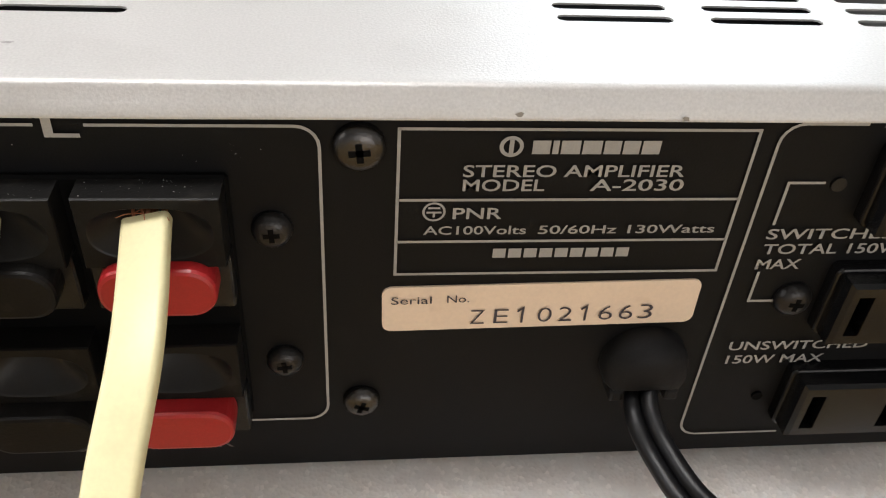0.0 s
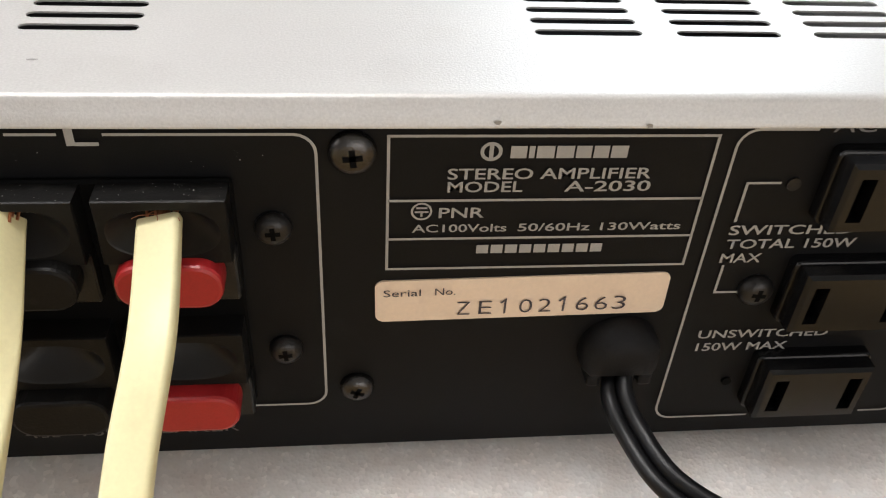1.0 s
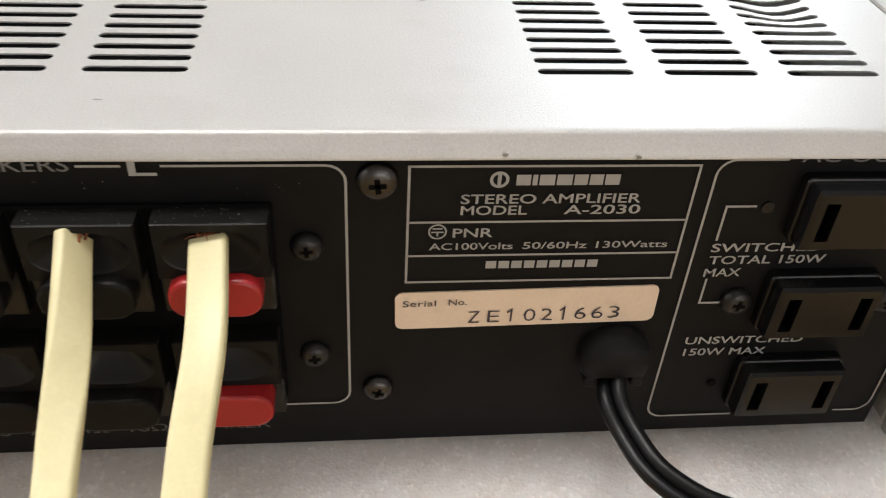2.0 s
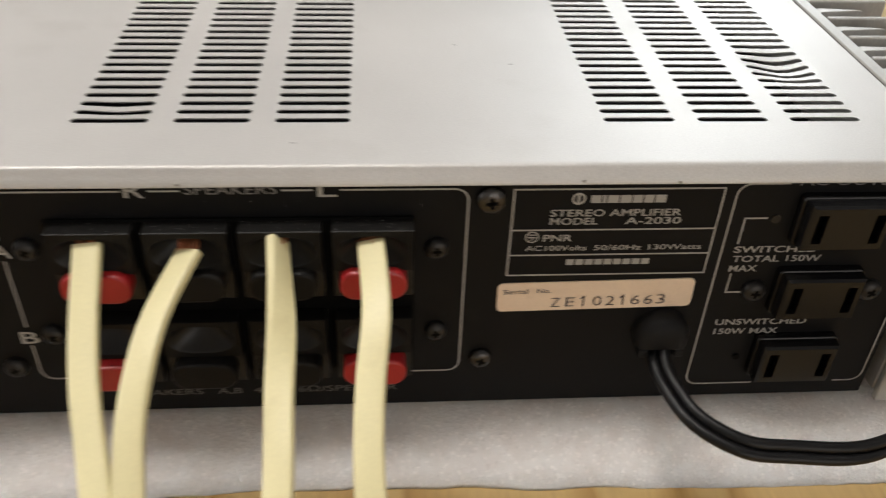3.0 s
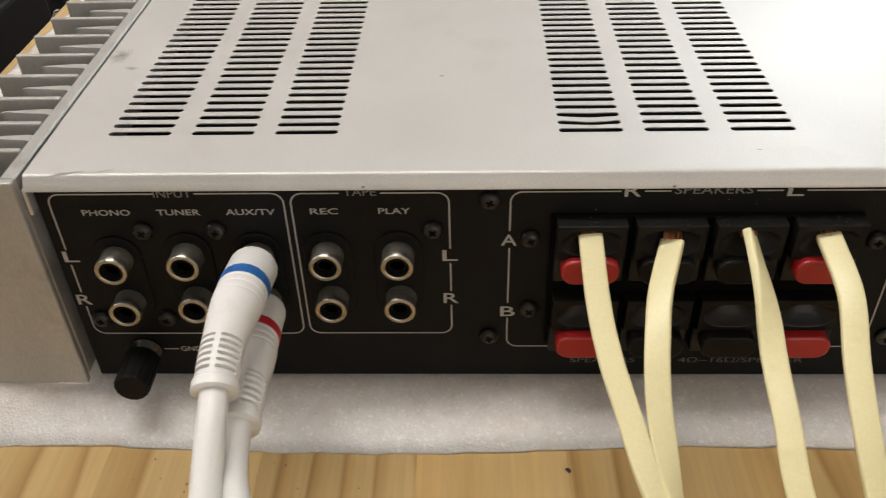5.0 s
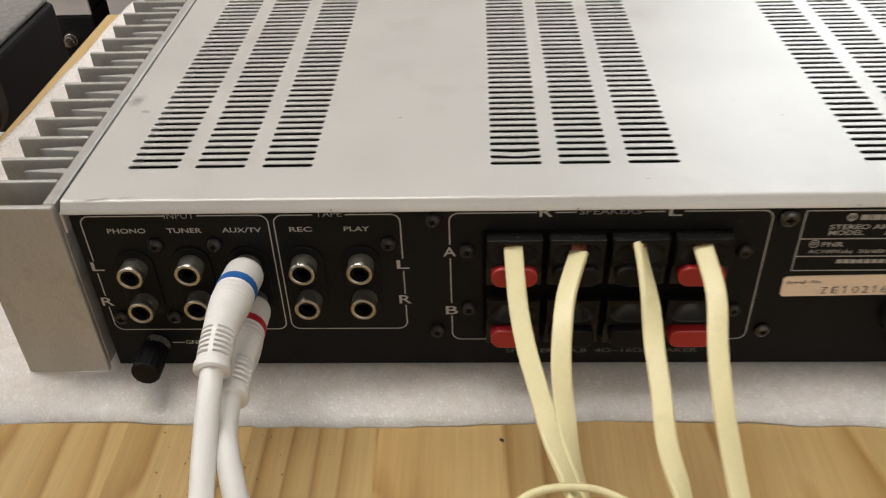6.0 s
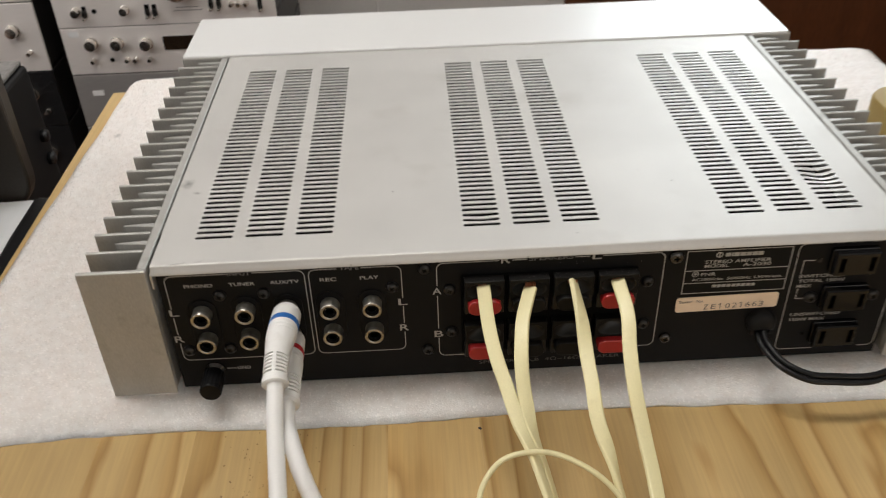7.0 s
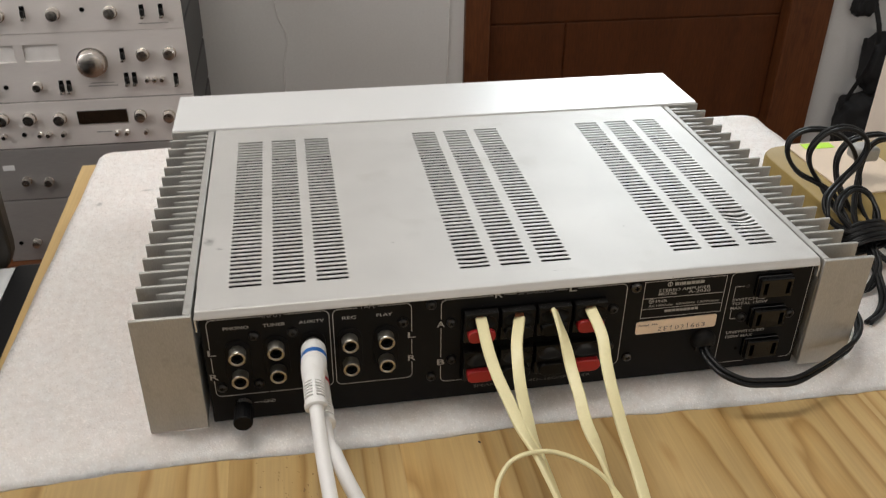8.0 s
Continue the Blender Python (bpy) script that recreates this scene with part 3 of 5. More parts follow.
def foam_sheet():
    """A soft cut sheet with straight sides, rounded corners and a feathered front edge."""
    bm = bmesh.new()
    nx, ny = 150, 96
    top = []
    for j in range(ny + 1):
        row = []
        for i in range(nx + 1):
            u, v = i / nx, j / ny
            x = -0.284 + 0.615 * u
            front = -0.0205 + 0.0015 * math.sin(x * 31 + 1.0) - 0.010 * max(0.0, (x - 0.10) / 0.22) ** 1.3 - 0.0025 * max(0.0, (-0.15 - x) / 0.14) + 0.0012 * noise.noise((x * 60, 0, 3)) + 0.0005 * noise.noise((x * 300, 0, 7))
            back = 0.3705 + 0.0008 * noise.noise((x * 30, 1, 8)) - 0.010 * max(0.0, 1 - u / 0.022) ** 2 - 0.010 * max(0.0, (u - 0.975) / 0.025) ** 2
            y = front + (back - front) * v
            x += (0.005 * v - 0.007 * (1 - v) + 0.0008 * noise.noise((4, y * 20, 1))) * (1 - u) ** 4 + 0.0012 * noise.noise((9, y * 20, 1)) * u ** 6
            edge = min(min(u, 1 - u) * nx, min(v, 1 - v) * ny)
            round_off = 0.0075 * max(0.0, 1 - (y - front) / 0.026) ** 1.5 + 0.0030 * max(0.0, 1 - edge / 2.0) ** 2 * (0 if v * ny < 3 else 1)
            wave = 0.0016 * noise.noise((x * 16, y * 22, 5)) + 0.0004 * noise.noise((x * 60, y * 60, 2))
            under = 1.0 if abs(x) > 0.20 or y > 0.29 or y < -0.006 else 0.25
            beside = max(0.0, abs(x) - 0.176)
            bulge = 0.0024 * min(1.0, beside / 0.016) * max(0.0, 1 - max(0.0, beside - 0.016) / 0.07) * max(0.0, min(1.0, (y + 0.016) / 0.010))
            row.append(bm.verts.new((x, y, 0.0082 + bulge + wave * under - round_off)))
        top.append(row)
    for j in range(ny):
        for i in range(nx):
            bm.faces.new((top[j][i], top[j][i + 1], top[j + 1][i + 1], top[j + 1][i]))
    rim = [top[0][i] for i in range(nx + 1)] + [top[j][nx] for j in range(1, ny + 1)] + [top[ny][i] for i in range(nx - 1, -1, -1)] + [top[j][0] for j in range(ny - 1, 0, -1)]
    low = [bm.verts.new((v.co.x, v.co.y, 0.00005)) for v in rim]
    for k in range(len(rim)):
        j = (k + 1) % len(rim)
        bm.faces.new((rim[k], low[k], low[j], rim[j]))
    bm.faces.new(low)
    bmesh.ops.recalc_face_normals(bm, faces=bm.faces[:])
    return solid("foam_sheet", bm, FOAM, "white packing foam sheet spread on the pine table", "foam sheet", flat=False)


SPECK = material("brown_specks", (0.20, 0.12, 0.05), rough=0.7, vary=0.2, bump=0)
SMUDGE = smudge_material()
work_table()
foam = foam_sheet()
smudge(foam, -0.2630, 0.2630, 0.0100, 0.0045, 0.0050)
smudge(foam, -0.2300, 0.2820, 0.0100, 0.0090, 0.0022, 6)


# ---- the amplifier ----
TOP = 0.0800
amp = thing("amplifier", (0, 0.12, 0.008), "silver stereo amplifier seen from its black rear panel", "amplifier")

SLOT_COLS = [b + c for b in (-0.1193, 0.0003, 0.1198) for c in (-0.0223, 0.0, 0.0223)]
SLOT_ROWS, ROW_STEP, ROW_FIRST = 44, 0.0042, 0.0203


def dent(x, y):
    """The bent slats above the mains outlets, and a lesser dent in the middle block."""
    a = math.exp(-((x - 0.1420) / 0.009) ** 2 - ((y - 0.0500) / 0.0080) ** 2) * max(0.0, 1 - ((x - 0.1416) / 0.0095) ** 2)
    b = math.exp(-((x + 0.0215) / 0.007) ** 2 - ((y - 0.0260) / 0.0035) ** 2) * max(0.0, 1 - ((x + 0.0216) / 0.0095) ** 2)
    return Vector((0, -0.0022 * a * math.tanh((x - 0.140) / 0.007) - 0.0003 * b, -0.0013 * a - 0.0004 * b))


def top_cover():
    bm = bmesh.new()
    half, cell_w = 0.1655, 0.0190
    y0, y1 = ROW_FIRST - ROW_STEP / 2, ROW_FIRST + ROW_STEP * (SLOT_ROWS - 0.5)

    def flat(xa, xb, ya, yb):
        face(bm, ((xa, ya, TOP), (xb, ya, TOP), (xb, yb, TOP), (xa, yb, TOP)))

    # slotted cells
    n = 5
    cap = 0.00105
    for cx in SLOT_COLS:
        for k in range(SLOT_ROWS):
            cy = ROW_FIRST + k * ROW_STEP
            ring, rim = [], []
            for side in (1, -1):
                for q in range(n):
                    a = radians(-90 + 180 * q / (n - 1)) if side > 0 else radians(90 + 180 * q / (n - 1))
                    ring.append((cx + side * (0.00845 - cap) + cap * math.cos(a), cy + cap * math.sin(a)))
                    rim.append((cx + side * cell_w / 2, cy + ROW_STEP / 2 * math.sin(a)) if 0 < q < n - 1 else (cx + side * cell_w / 2, cy + ROW_STEP / 2 * (1 if math.sin(a) > 0 else -1)))
                for q in range(1, 6):
                    s = side * (1 - q / 3)
                    ring.append((cx + s * (0.00845 - cap), cy + side * cap))
                    rim.append((cx + s * cell_w / 2, cy + side * ROW_STEP / 2))
            up = [bm.verts.new(Vector((x, y, TOP)) + dent(x, y)) for x, y in ring]
            down = [bm.verts.new(Vector((x, y, TOP - 0.0003)) + dent(x, y)) for x, y in ring]
            out = [bm.verts.new(Vector((x, y, TOP)) + dent(x, y)) for x, y in rim]
            m = len(ring)
            for i in range(m):
                j = (i + 1) % m
                bm.faces.new((out[i], out[j], up[j], up[i]))
                bm.faces.new((up[i], up[j], down[j], down[i]))
    # plain sheet round and between them
    xs = [-half]
    for cx in SLOT_COLS:
        xs += [cx - cell_w / 2, cx + cell_w / 2]
    xs.append(half)
    for a, b in zip(xs[::2], xs[1::2]):
        flat(a, b, y0, y1)
    flat(-half, half, y1, 0.2268)
    flat(-half, half, 0.0020, y0)
    # folded rear lip with a rounded edge
    prof = [(0.0020, TOP), (0.0011, TOP), (0.0006, TOP - 0.00012), (0.0002, TOP - 0.00042), (0.0, TOP - 0.0009), (-0.0008, TOP - 0.0021), (-0.0017, 0.0766), (-0.0017, 0.0762), (-0.0009, 0.0762), (0.0004, 0.0786), (0.0020, 0.0790)]
    n_x = 60
    cols = []
    for i in range(n_x + 1):
        x = -half + 2 * half * i / n_x
        cols.append([bm.verts.new((x, y + (0.00012 * noise.noise((x * 40, 0, 0)) if -0.0018 < y < -0.0004 else 0.0), z)) for y, z in prof])
    for p, q in zip(cols, cols[1:]):
        for k in range(len(prof) - 1):
            bm.faces.new((p[k], p[k + 1], q[k + 1], q[k]))
    for ends in (cols[0], cols[-1]):
        bm.faces.new(ends)
    # side folds
    for s in (-1, 1):
        box(bm, s * half - 0.0005, s * half + 0.0005, 0.0250, 0.2268, 0.060, TOP - 0.0004)
        box(bm, s * half - 0.0006, s * half + 0.0004, -0.0016, 0.0240, 0.0690, TOP - 0.0032, 0.0002, 1)
    bmesh.ops.remove_doubles(bm, verts=bm.verts[:], dist=1e-6)
    bmesh.ops.recalc_face_normals(bm, faces=bm.faces[:])
    bm.normal_update()
    for f in bm.faces:
        if f.normal.z < -0.6 and f.calc_center_median().z > TOP - 0.0048 and all(v.co.z > TOP - 0.0045 for v in f.verts):
            f.normal_flip()
    ob = part("top_cover", bm, SILVER, amp, "silver painted steel cover with rows of vent slots")
    soften(ob, 35)
    # scuffs and specks of dirt on the paint
    rng = random.Random(11)
    spots = [(0.0189, 0.0098, 0.0009, 0.0003), (0.0715, 0.0501, 0.0010, 0.0004), (-0.062, 0.052, 0.0008, 0.0004), (-0.1535, 0.0012, 0.0052, 0.0003), (-0.1450, 0.0018, 0.0030, 0.0002), (0.058, 0.062, 0.0008, 0.0003)]
    for i, (x, y, a, b) in enumerate(spots):
        turn = rng.uniform(-0.4, 0.4)
        pts = []
        for k in range(12):
            r = rng.uniform(0.6, 1.1)
            u, v = a * r * math.cos(k * math.tau / 12), b * r * math.sin(k * math.tau / 12)
            pts.append((x + u * math.cos(turn) - v * math.sin(turn), y + u * math.sin(turn) + v * math.cos(turn), TOP + 0.00008 + 0.00003 * i))
        bm = bmesh.new()
        face(bm, pts)
        part("scuff_mark", bm, GRIME, ob)
    smudge(ob, -0.1618, 0.0674, TOP + 0.0004, 0.0050, 0.0066)
    smudge(ob, -0.1558, 0.0586, TOP + 0.0004, 0.0034, 0.0017, -20)
    for x, z in ((0.0806, 0.0770), (0.1015, 0.0767), (-0.080, 0.0771), (-0.004, 0.0769)):
        pts = [(x + 0.0006 * rng.uniform(0.5, 1.2) * math.cos(k * math.tau / 9), -0.00168 + (z - 0.0766) * 0.7 - 0.0003, z + 0.0004 * rng.uniform(0.5, 1.2) * math.sin(k * math.tau / 9)) for k in range(9)]
        bm = bmesh.new()
        face(bm, pts[::-1])
        part("scuff_mark", bm, GRIME, ob)


def heat_sink(s):
    hs = part("heat_sink", box(bmesh.new(), min(s * 0.1672, s * 0.1712), max(s * 0.1672, s * 0.1712), -0.0005, 0.2264, 0.0105, TOP - 0.0004, 0.0004, 1), ALLOY, amp, "grey finned aluminium heat sink")
    long = mesh_of("fin", box(bmesh.new(), -0.0125, 0.0125, -0.0009, 0.0009, 0.0100, TOP, 0.0005, 2), ALLOY)
    bm = bmesh.new()
    n = 7
    tip = [(0.0070 * (k / n * 2 - 1), 0.0014 * (1 - (k / n) ** 1.3) + 0.00020) for k in range(n + 1)]
    outline = [(s * a, b) for a, b in tip] + [(s * a, -b) for a, b in tip[::-1]]
    low, mid, high = ([bm.verts.new((a * g, b * g, z)) for a, b in outline] for z, g in ((0.0110, 1.0), (TOP - 0.0009, 1.0), (TOP - 0.0006, 0.86)))
    for p, q in ((low, mid), (mid, high)):
        for k in range(len(p)):
            j = (k + 1) % len(p)
            bm.faces.new((p[k], p[j], q[j], q[k]))
    bm.faces.new(low[::-1])
    bm.faces.new(high)
    bmesh.ops.recalc_face_normals(bm, faces=bm.faces[:])
    short = soft_mesh(mesh_of("short_fin", bm, ALLOY))
    for k in range(1, 17):
        part_at("fin", long, (s * 0.1837, -0.0015 + 0.01430 * k, 0), hs)
    for k in range(1, 16):
        part_at("short_fin", short, (s * 0.1784, 0.0056 + 0.01430 * k, 0), hs)
    part("end_plate", box(bmesh.new(), min(s * 0.1668, s * 0.1962), max(s * 0.1668, s * 0.1962), -0.0035, -0.0012, 0.0092, TOP, 0.0006, 2), ALLOY, hs)


def chassis():
    # Plain box painted near-black, so the vent slots show an unlit inside.
    part("chassis", box(bmesh.new(), -0.1645, 0.1645, 0.0022, 0.2268, 0.0110, 0.0560, 0.0005, 1), HOLE, amp, "chassis box coloured near-black for the unlit inside")
    part("front_panel", box(bmesh.new(), -0.1960, 0.1950, 0.2272, 0.2945, 0.0090, 0.0812, 0.0007, 2), FRONT, amp, "thick brushed silver front panel")
    part("rear_panel", box(bmesh.new(), -0.1642, 0.1642, 0.0, 0.0020, 0.0095, 0.0790, 0.0003, 1), BLACK, amp, "black painted rear panel with white print")
    foot = mesh_of("foot", lathe(bmesh.new(), (0, 0, 0.0070), (0, 0, 1), [(0, 0.0), (0, 0.010), (0.004, 0.011), (0.004, 0.0)], 20), RUBBER)
    for x in (-0.13, 0.13):
        for y in (0.03, 0.20):
            part_at("foot", foot, (x, y, 0), amp)


GRIME = material("grime", (0.31, 0.30, 0.28), rough=0.6, vary=0.2, scale=300, bump=0)
top_cover()
heat_sink(-1)
heat_sink(1)
chassis()


# ---- rear panel fittings ----
def screw_mesh(r, metal):
    bm = bmesh.new()
    lathe(bm, (0, 0, 0), (0, -1, 0), [(0, r), (0.0006, r), (0.0012, r * 0.93), (0.0017, r * 0.78), (0.0020, r * 0.55), (0.0021, r * 0.3), (0.00212, 0.0)], 20)
    n = len(bm.faces)
    for a in (0.45, 0.45 + math.pi / 2):
        c, s = math.cos(a), math.sin(a)
        made = bmesh.ops.create_cube(bm, size=1.0)["verts"]
        for v in made:
            x, z = v.co.x * r * 0.80, v.co.z * r * 0.26
            v.co = (x * c - z * s, -0.0016 + v.co.y * 0.0011, x * s + z * c)
    bm.faces.ensure_lookup_table()
    for i, f in enumerate(bm.faces):
        f.smooth = i < n
        f.material_index = 0 if i < n else 1
    me = bpy.data.meshes.new("screw")
    bm.to_mesh(me)
    bm.free()
    me.materials.append(metal)
    me.materials.append(HOLE)
    return me


def screws():
    big, mid, dim, dark = screw_mesh(0.0034, STEEL), screw_mesh(0.0029, STEEL), screw_mesh(0.0029, DARKSTEEL), screw_mesh(0.0027, DARKSTEEL)
    rng = random.Random(3)
    for me, spots, label in ((big, ((0.0613, 0.0717),), "worn steel screw"), (mid, ((0.0616, 0.0254),), "worn steel screw"), (dim, ((0.1260, 0.0453), (0.1547, 0.0450)), "dull dark screw"),
                             (dark, ((-0.0488, 0.0721), (-0.0487, 0.0257), (-0.0382, 0.0601), (-0.0378, 0.0358), (0.0499, 0.0591), (0.0503, 0.0347), (-0.1387, 0.0631), (-0.1195, 0.0632), (-0.0634, 0.0630), (-0.1576, 0.0324), (-0.1389, 0.0327)), "blackened screw")):
        for x, z in spots:
            part_at("screw", me, (x, 0, z), amp, (0, rng.uniform(0, 1.5), 0), label)


def prints():
    """White print on the black panel."""
    W = 0.00042

    def line(*runs):
        for r in runs:
            part("printed_line", stroke(bmesh.new(), r, W), INK, amp)

    r = 0.003
    # inputs
    line([(-0.1335, 0.0745), (-0.1609 + r, 0.0745)] + corner(-0.1609 + r, 0.0745 - r, r, 90, 180) + [(-0.1609, 0.0567)], [(-0.1609, 0.0517), (-0.1609, 0.0420)],
         [(-0.1609, 0.0370)] + corner(-0.1609 + r, 0.0266 + r, r, 180, 270) + corner(-0.1008 - r, 0.0266 + r, r, 270, 360) + corner(-0.1008 - r, 0.0745 - r, r, 0, 90) + [(-0.1231, 0.0745)])
    # tape
    line([(-0.0865, 0.0744)] + corner(-0.0990 + r, 0.0744 - r, r, 90, 180) + corner(-0.0990 + r, 0.0267 + r, r, 180, 270) + corner(-0.0590 - r, 0.0267 + r, r, 270, 360) + [(-0.0590, 0.0372)],
         [(-0.0590, 0.0422), (-0.0590, 0.0519)], [(-0.0590, 0.0568)] + corner(-0.0590 - r, 0.0744 - r, r, 0, 90) + [(-0.0762, 0.0744)])
    # loudspeakers
    line([(-0.0163, 0.0745), (-0.0436 + r, 0.0745)] + corner(-0.0436 + r, 0.0745 - r, r, 90, 180) + [(-0.0436, 0.0624)], [(-0.0436, 0.0569), (-0.0436, 0.0380)], [(-0.0436, 0.0324)] + corner(-0.0436 + r, 0.0215 + r, r, 180, 270) + [(-0.0317, 0.0215)],
         [(-0.0106, 0.0745), (-0.0041, 0.0745)], [(0.0168, 0.0745), (0.0233, 0.0745)], [(0.0290, 0.0745)] + corner(0.0564 - r, 0.0745 - r, r, 90, 0) + corner(0.0564 - r, 0.0213 + r, r, 0, -90) + [(0.0445, 0.0213)])
    # rating plate
    line([(0.0662, 0.0742), (0.1126, 0.0742), (0.1126, 0.0509), (0.0662, 0.0509), (0.0662, 0.0744)], [(0.0662, 0.0635), (0.1126, 0.0635)], [(0.0662, 0.0566), (0.1126, 0.0566)])
    # mains outlets
    line([(0.1270, 0.0752)] + corner(0.1155 + r, 0.0752 - r, r, 90, 180) + corner(0.1155 + r, 0.0143 + r, r, 180, 270) + [(0.1332, 0.0143)], [(0.1552, 0.0143)] + corner(0.1625 - r, 0.0143 + r, r, 270, 360) + [(0.1625, 0.0765)],
         [(0.1241, 0.0661), (0.1189, 0.0661), (0.1189, 0.0590)], [(0.1193, 0.0505), (0.1193, 0.0448), (0.1235, 0.0448)])
    line([(-0.1426, 0.0204), (-0.1383, 0.0204)])

    def put(body, x0, x1, z, cap, mat=None, **more):
        words(body, amp, x0, z, x1 - x0, cap, mat or INK, **more)

    cap = 0.0018
    for body, x0, x1, z in (("PHONO", -0.1531, -0.1407, 0.0680), ("TUNER", -0.1338, -0.1226, 0.0680), ("AUX/TV", -0.1160, -0.1034, 0.0680), ("REC", -0.0944, -0.0872, 0.0681), ("PLAY", -0.0770, -0.0689, 0.0681),
                            ("GND", -0.1377, -0.1315, 0.0197),
                            ("STEREO AMPLIFIER", 0.0745, 0.1039, 0.0672), ("MODEL", 0.0746, 0.0854, 0.0650), ("A-2030", 0.0915, 0.1042, 0.0650), ("PNR", 0.0736, 0.0802, 0.0605),
                            ("SWITCHED", 0.1184, 0.1385, 0.0566), ("TOTAL 150W", 0.1186, 0.1398, 0.0539), ("MAX", 0.1184, 0.1251, 0.0511), ("UNSWITCHED", 0.1189, 0.1420, 0.0345), ("150W MAX", 0.1192, 0.1354, 0.0315)):
        put(body, x0, x1, z, cap, weight=0.012)
    for body, x0, x1, z in (("INPUT", -0.1335, -0.1238, 0.0735), ("TAPE", -0.0854, -0.0772, 0.0737), ("SPEAKERS", -0.0032, 0.0159, 0.0737), ("AC OUTLETS", 0.1290, 0.1570, 0.0748)):
        put(body, x0, x1, z, 0.0023, weight=0.004, mat=MIDINK)
    for body, x0, x1 in (("AC100Volts", 0.0698, 0.0838), ("50/60Hz", 0.0855, 0.0964), ("130Watts", 0.0980, 0.1104)):
        put(body, x0, x1, 0.0579, 0.0014, weight=0.01)
    for body, x, z in (("L", -0.1622, 0.0528), ("R", -0.1628, 0.0377), ("L", -0.0611, 0.0528), ("R", -0.0611, 0.0380), ("A", -0.0458, 0.0578), ("B", -0.0456, 0.0331), ("R", -0.0155, 0.0730), ("L", 0.0243, 0.0729)):
        put(body, x, x + 0.0041, z, 0.0036, weight=0.010)
    for body, x0, x1 in (("SPEAKERS", -0.0252, -0.0066), ("A,B", -0.0030, 0.0030), ("4\u03a9~16\u03a9/SPEAKER", 0.0058, 0.0412)):
        words(body, amp, x0, 0.0151, x1 - x0, 0.0019, DIMINK)
    # maker's mark and name as plain shapes
    bm = bmesh.new()
    stroke(bm, corner(0.0804, 0.0717, 0.0013, 0, 342, 18), 0.0005, closed=True)
    stroke(bm, [(0.0804, 0.0728), (0.0804, 0.0706)], 0.0006)
    part("emblem", bm, INK, amp)
    x = 0.0831
    for w in (0.0023, 0.0008, 0.0025, 0.0025, 0.0022, 0.0022, 0.0024):
        bm = bmesh.new()
        face(bm, ((x, -0.0003, 0.0706), (x + w, -0.0003, 0.0706), (x + w, -0.0003, 0.0726), (x, -0.0003, 0.0726)))
        part("name_bar", bm, INK, amp)
        x += w + 0.0003
    for k in range(9):
        x = 0.0796 + k * 0.00219
        bm = bmesh.new()
        face(bm, ((x, -0.0003, 0.0537), (x + 0.0018, -0.0003, 0.0537), (x + 0.0018, -0.0003, 0.0553), (x, -0.0003, 0.0553)))
        part("name_bar", bm, INK, amp)
    bm = bmesh.new()
    stroke(bm, corner(0.0711, 0.0616, 0.0014, 0, 342, 18), 0.0003, closed=True)
    stroke(bm, [(0.0703, 0.0622), (0.0719, 0.0622)], 0.0003)
    stroke(bm, [(0.0701, 0.0615), (0.0721, 0.0615)], 0.0003)
    stroke(bm, [(0.0711, 0.0615), (0.0711, 0.0607)], 0.0003)
    part("approval_mark", bm, INK, amp)


def serial_sticker():
    tilt = 0.95
    bm = plate(bmesh.new(), rounded(0.0468, 0.0084, 0.0014, 6), (0, 0, 0), 0.0003)
    bmesh.ops.transform(bm, matrix=pose(0.0879, 0, 0.0446, 0, -tilt, 0), verts=bm.verts[:])
    st = part("serial_sticker", bm, STICKER, amp, "yellowed paper serial sticker")
    words("Serial", st, 0.0658, 0.0454, 0.0058, 0.0014, STICKINK, y=-0.0005, tilt=tilt)
    words("No.", st, 0.0738, 0.0456, 0.0032, 0.0014, STICKINK, y=-0.0005, tilt=tilt)
    for x, ch in zip((0.0774, 0.0809, 0.0842, 0.0874, 0.0905, 0.0937, 0.0966, 0.0997, 0.1027), "ZE1021663"):
        z = 0.0413 + (x - 0.0774) * 0.020
        if ch == "1":
            part("lettering", stroke(bmesh.new(), [(x + 0.0001, z + 0.0022), (x + 0.0009, z + 0.0029), (x + 0.0009, z)], 0.00034, y=-0.0005), STICKINK, st)
        else:
            words(ch, st, x, z, 0.0021, 0.0029, STICKINK, y=-0.0005, weight=-0.012)


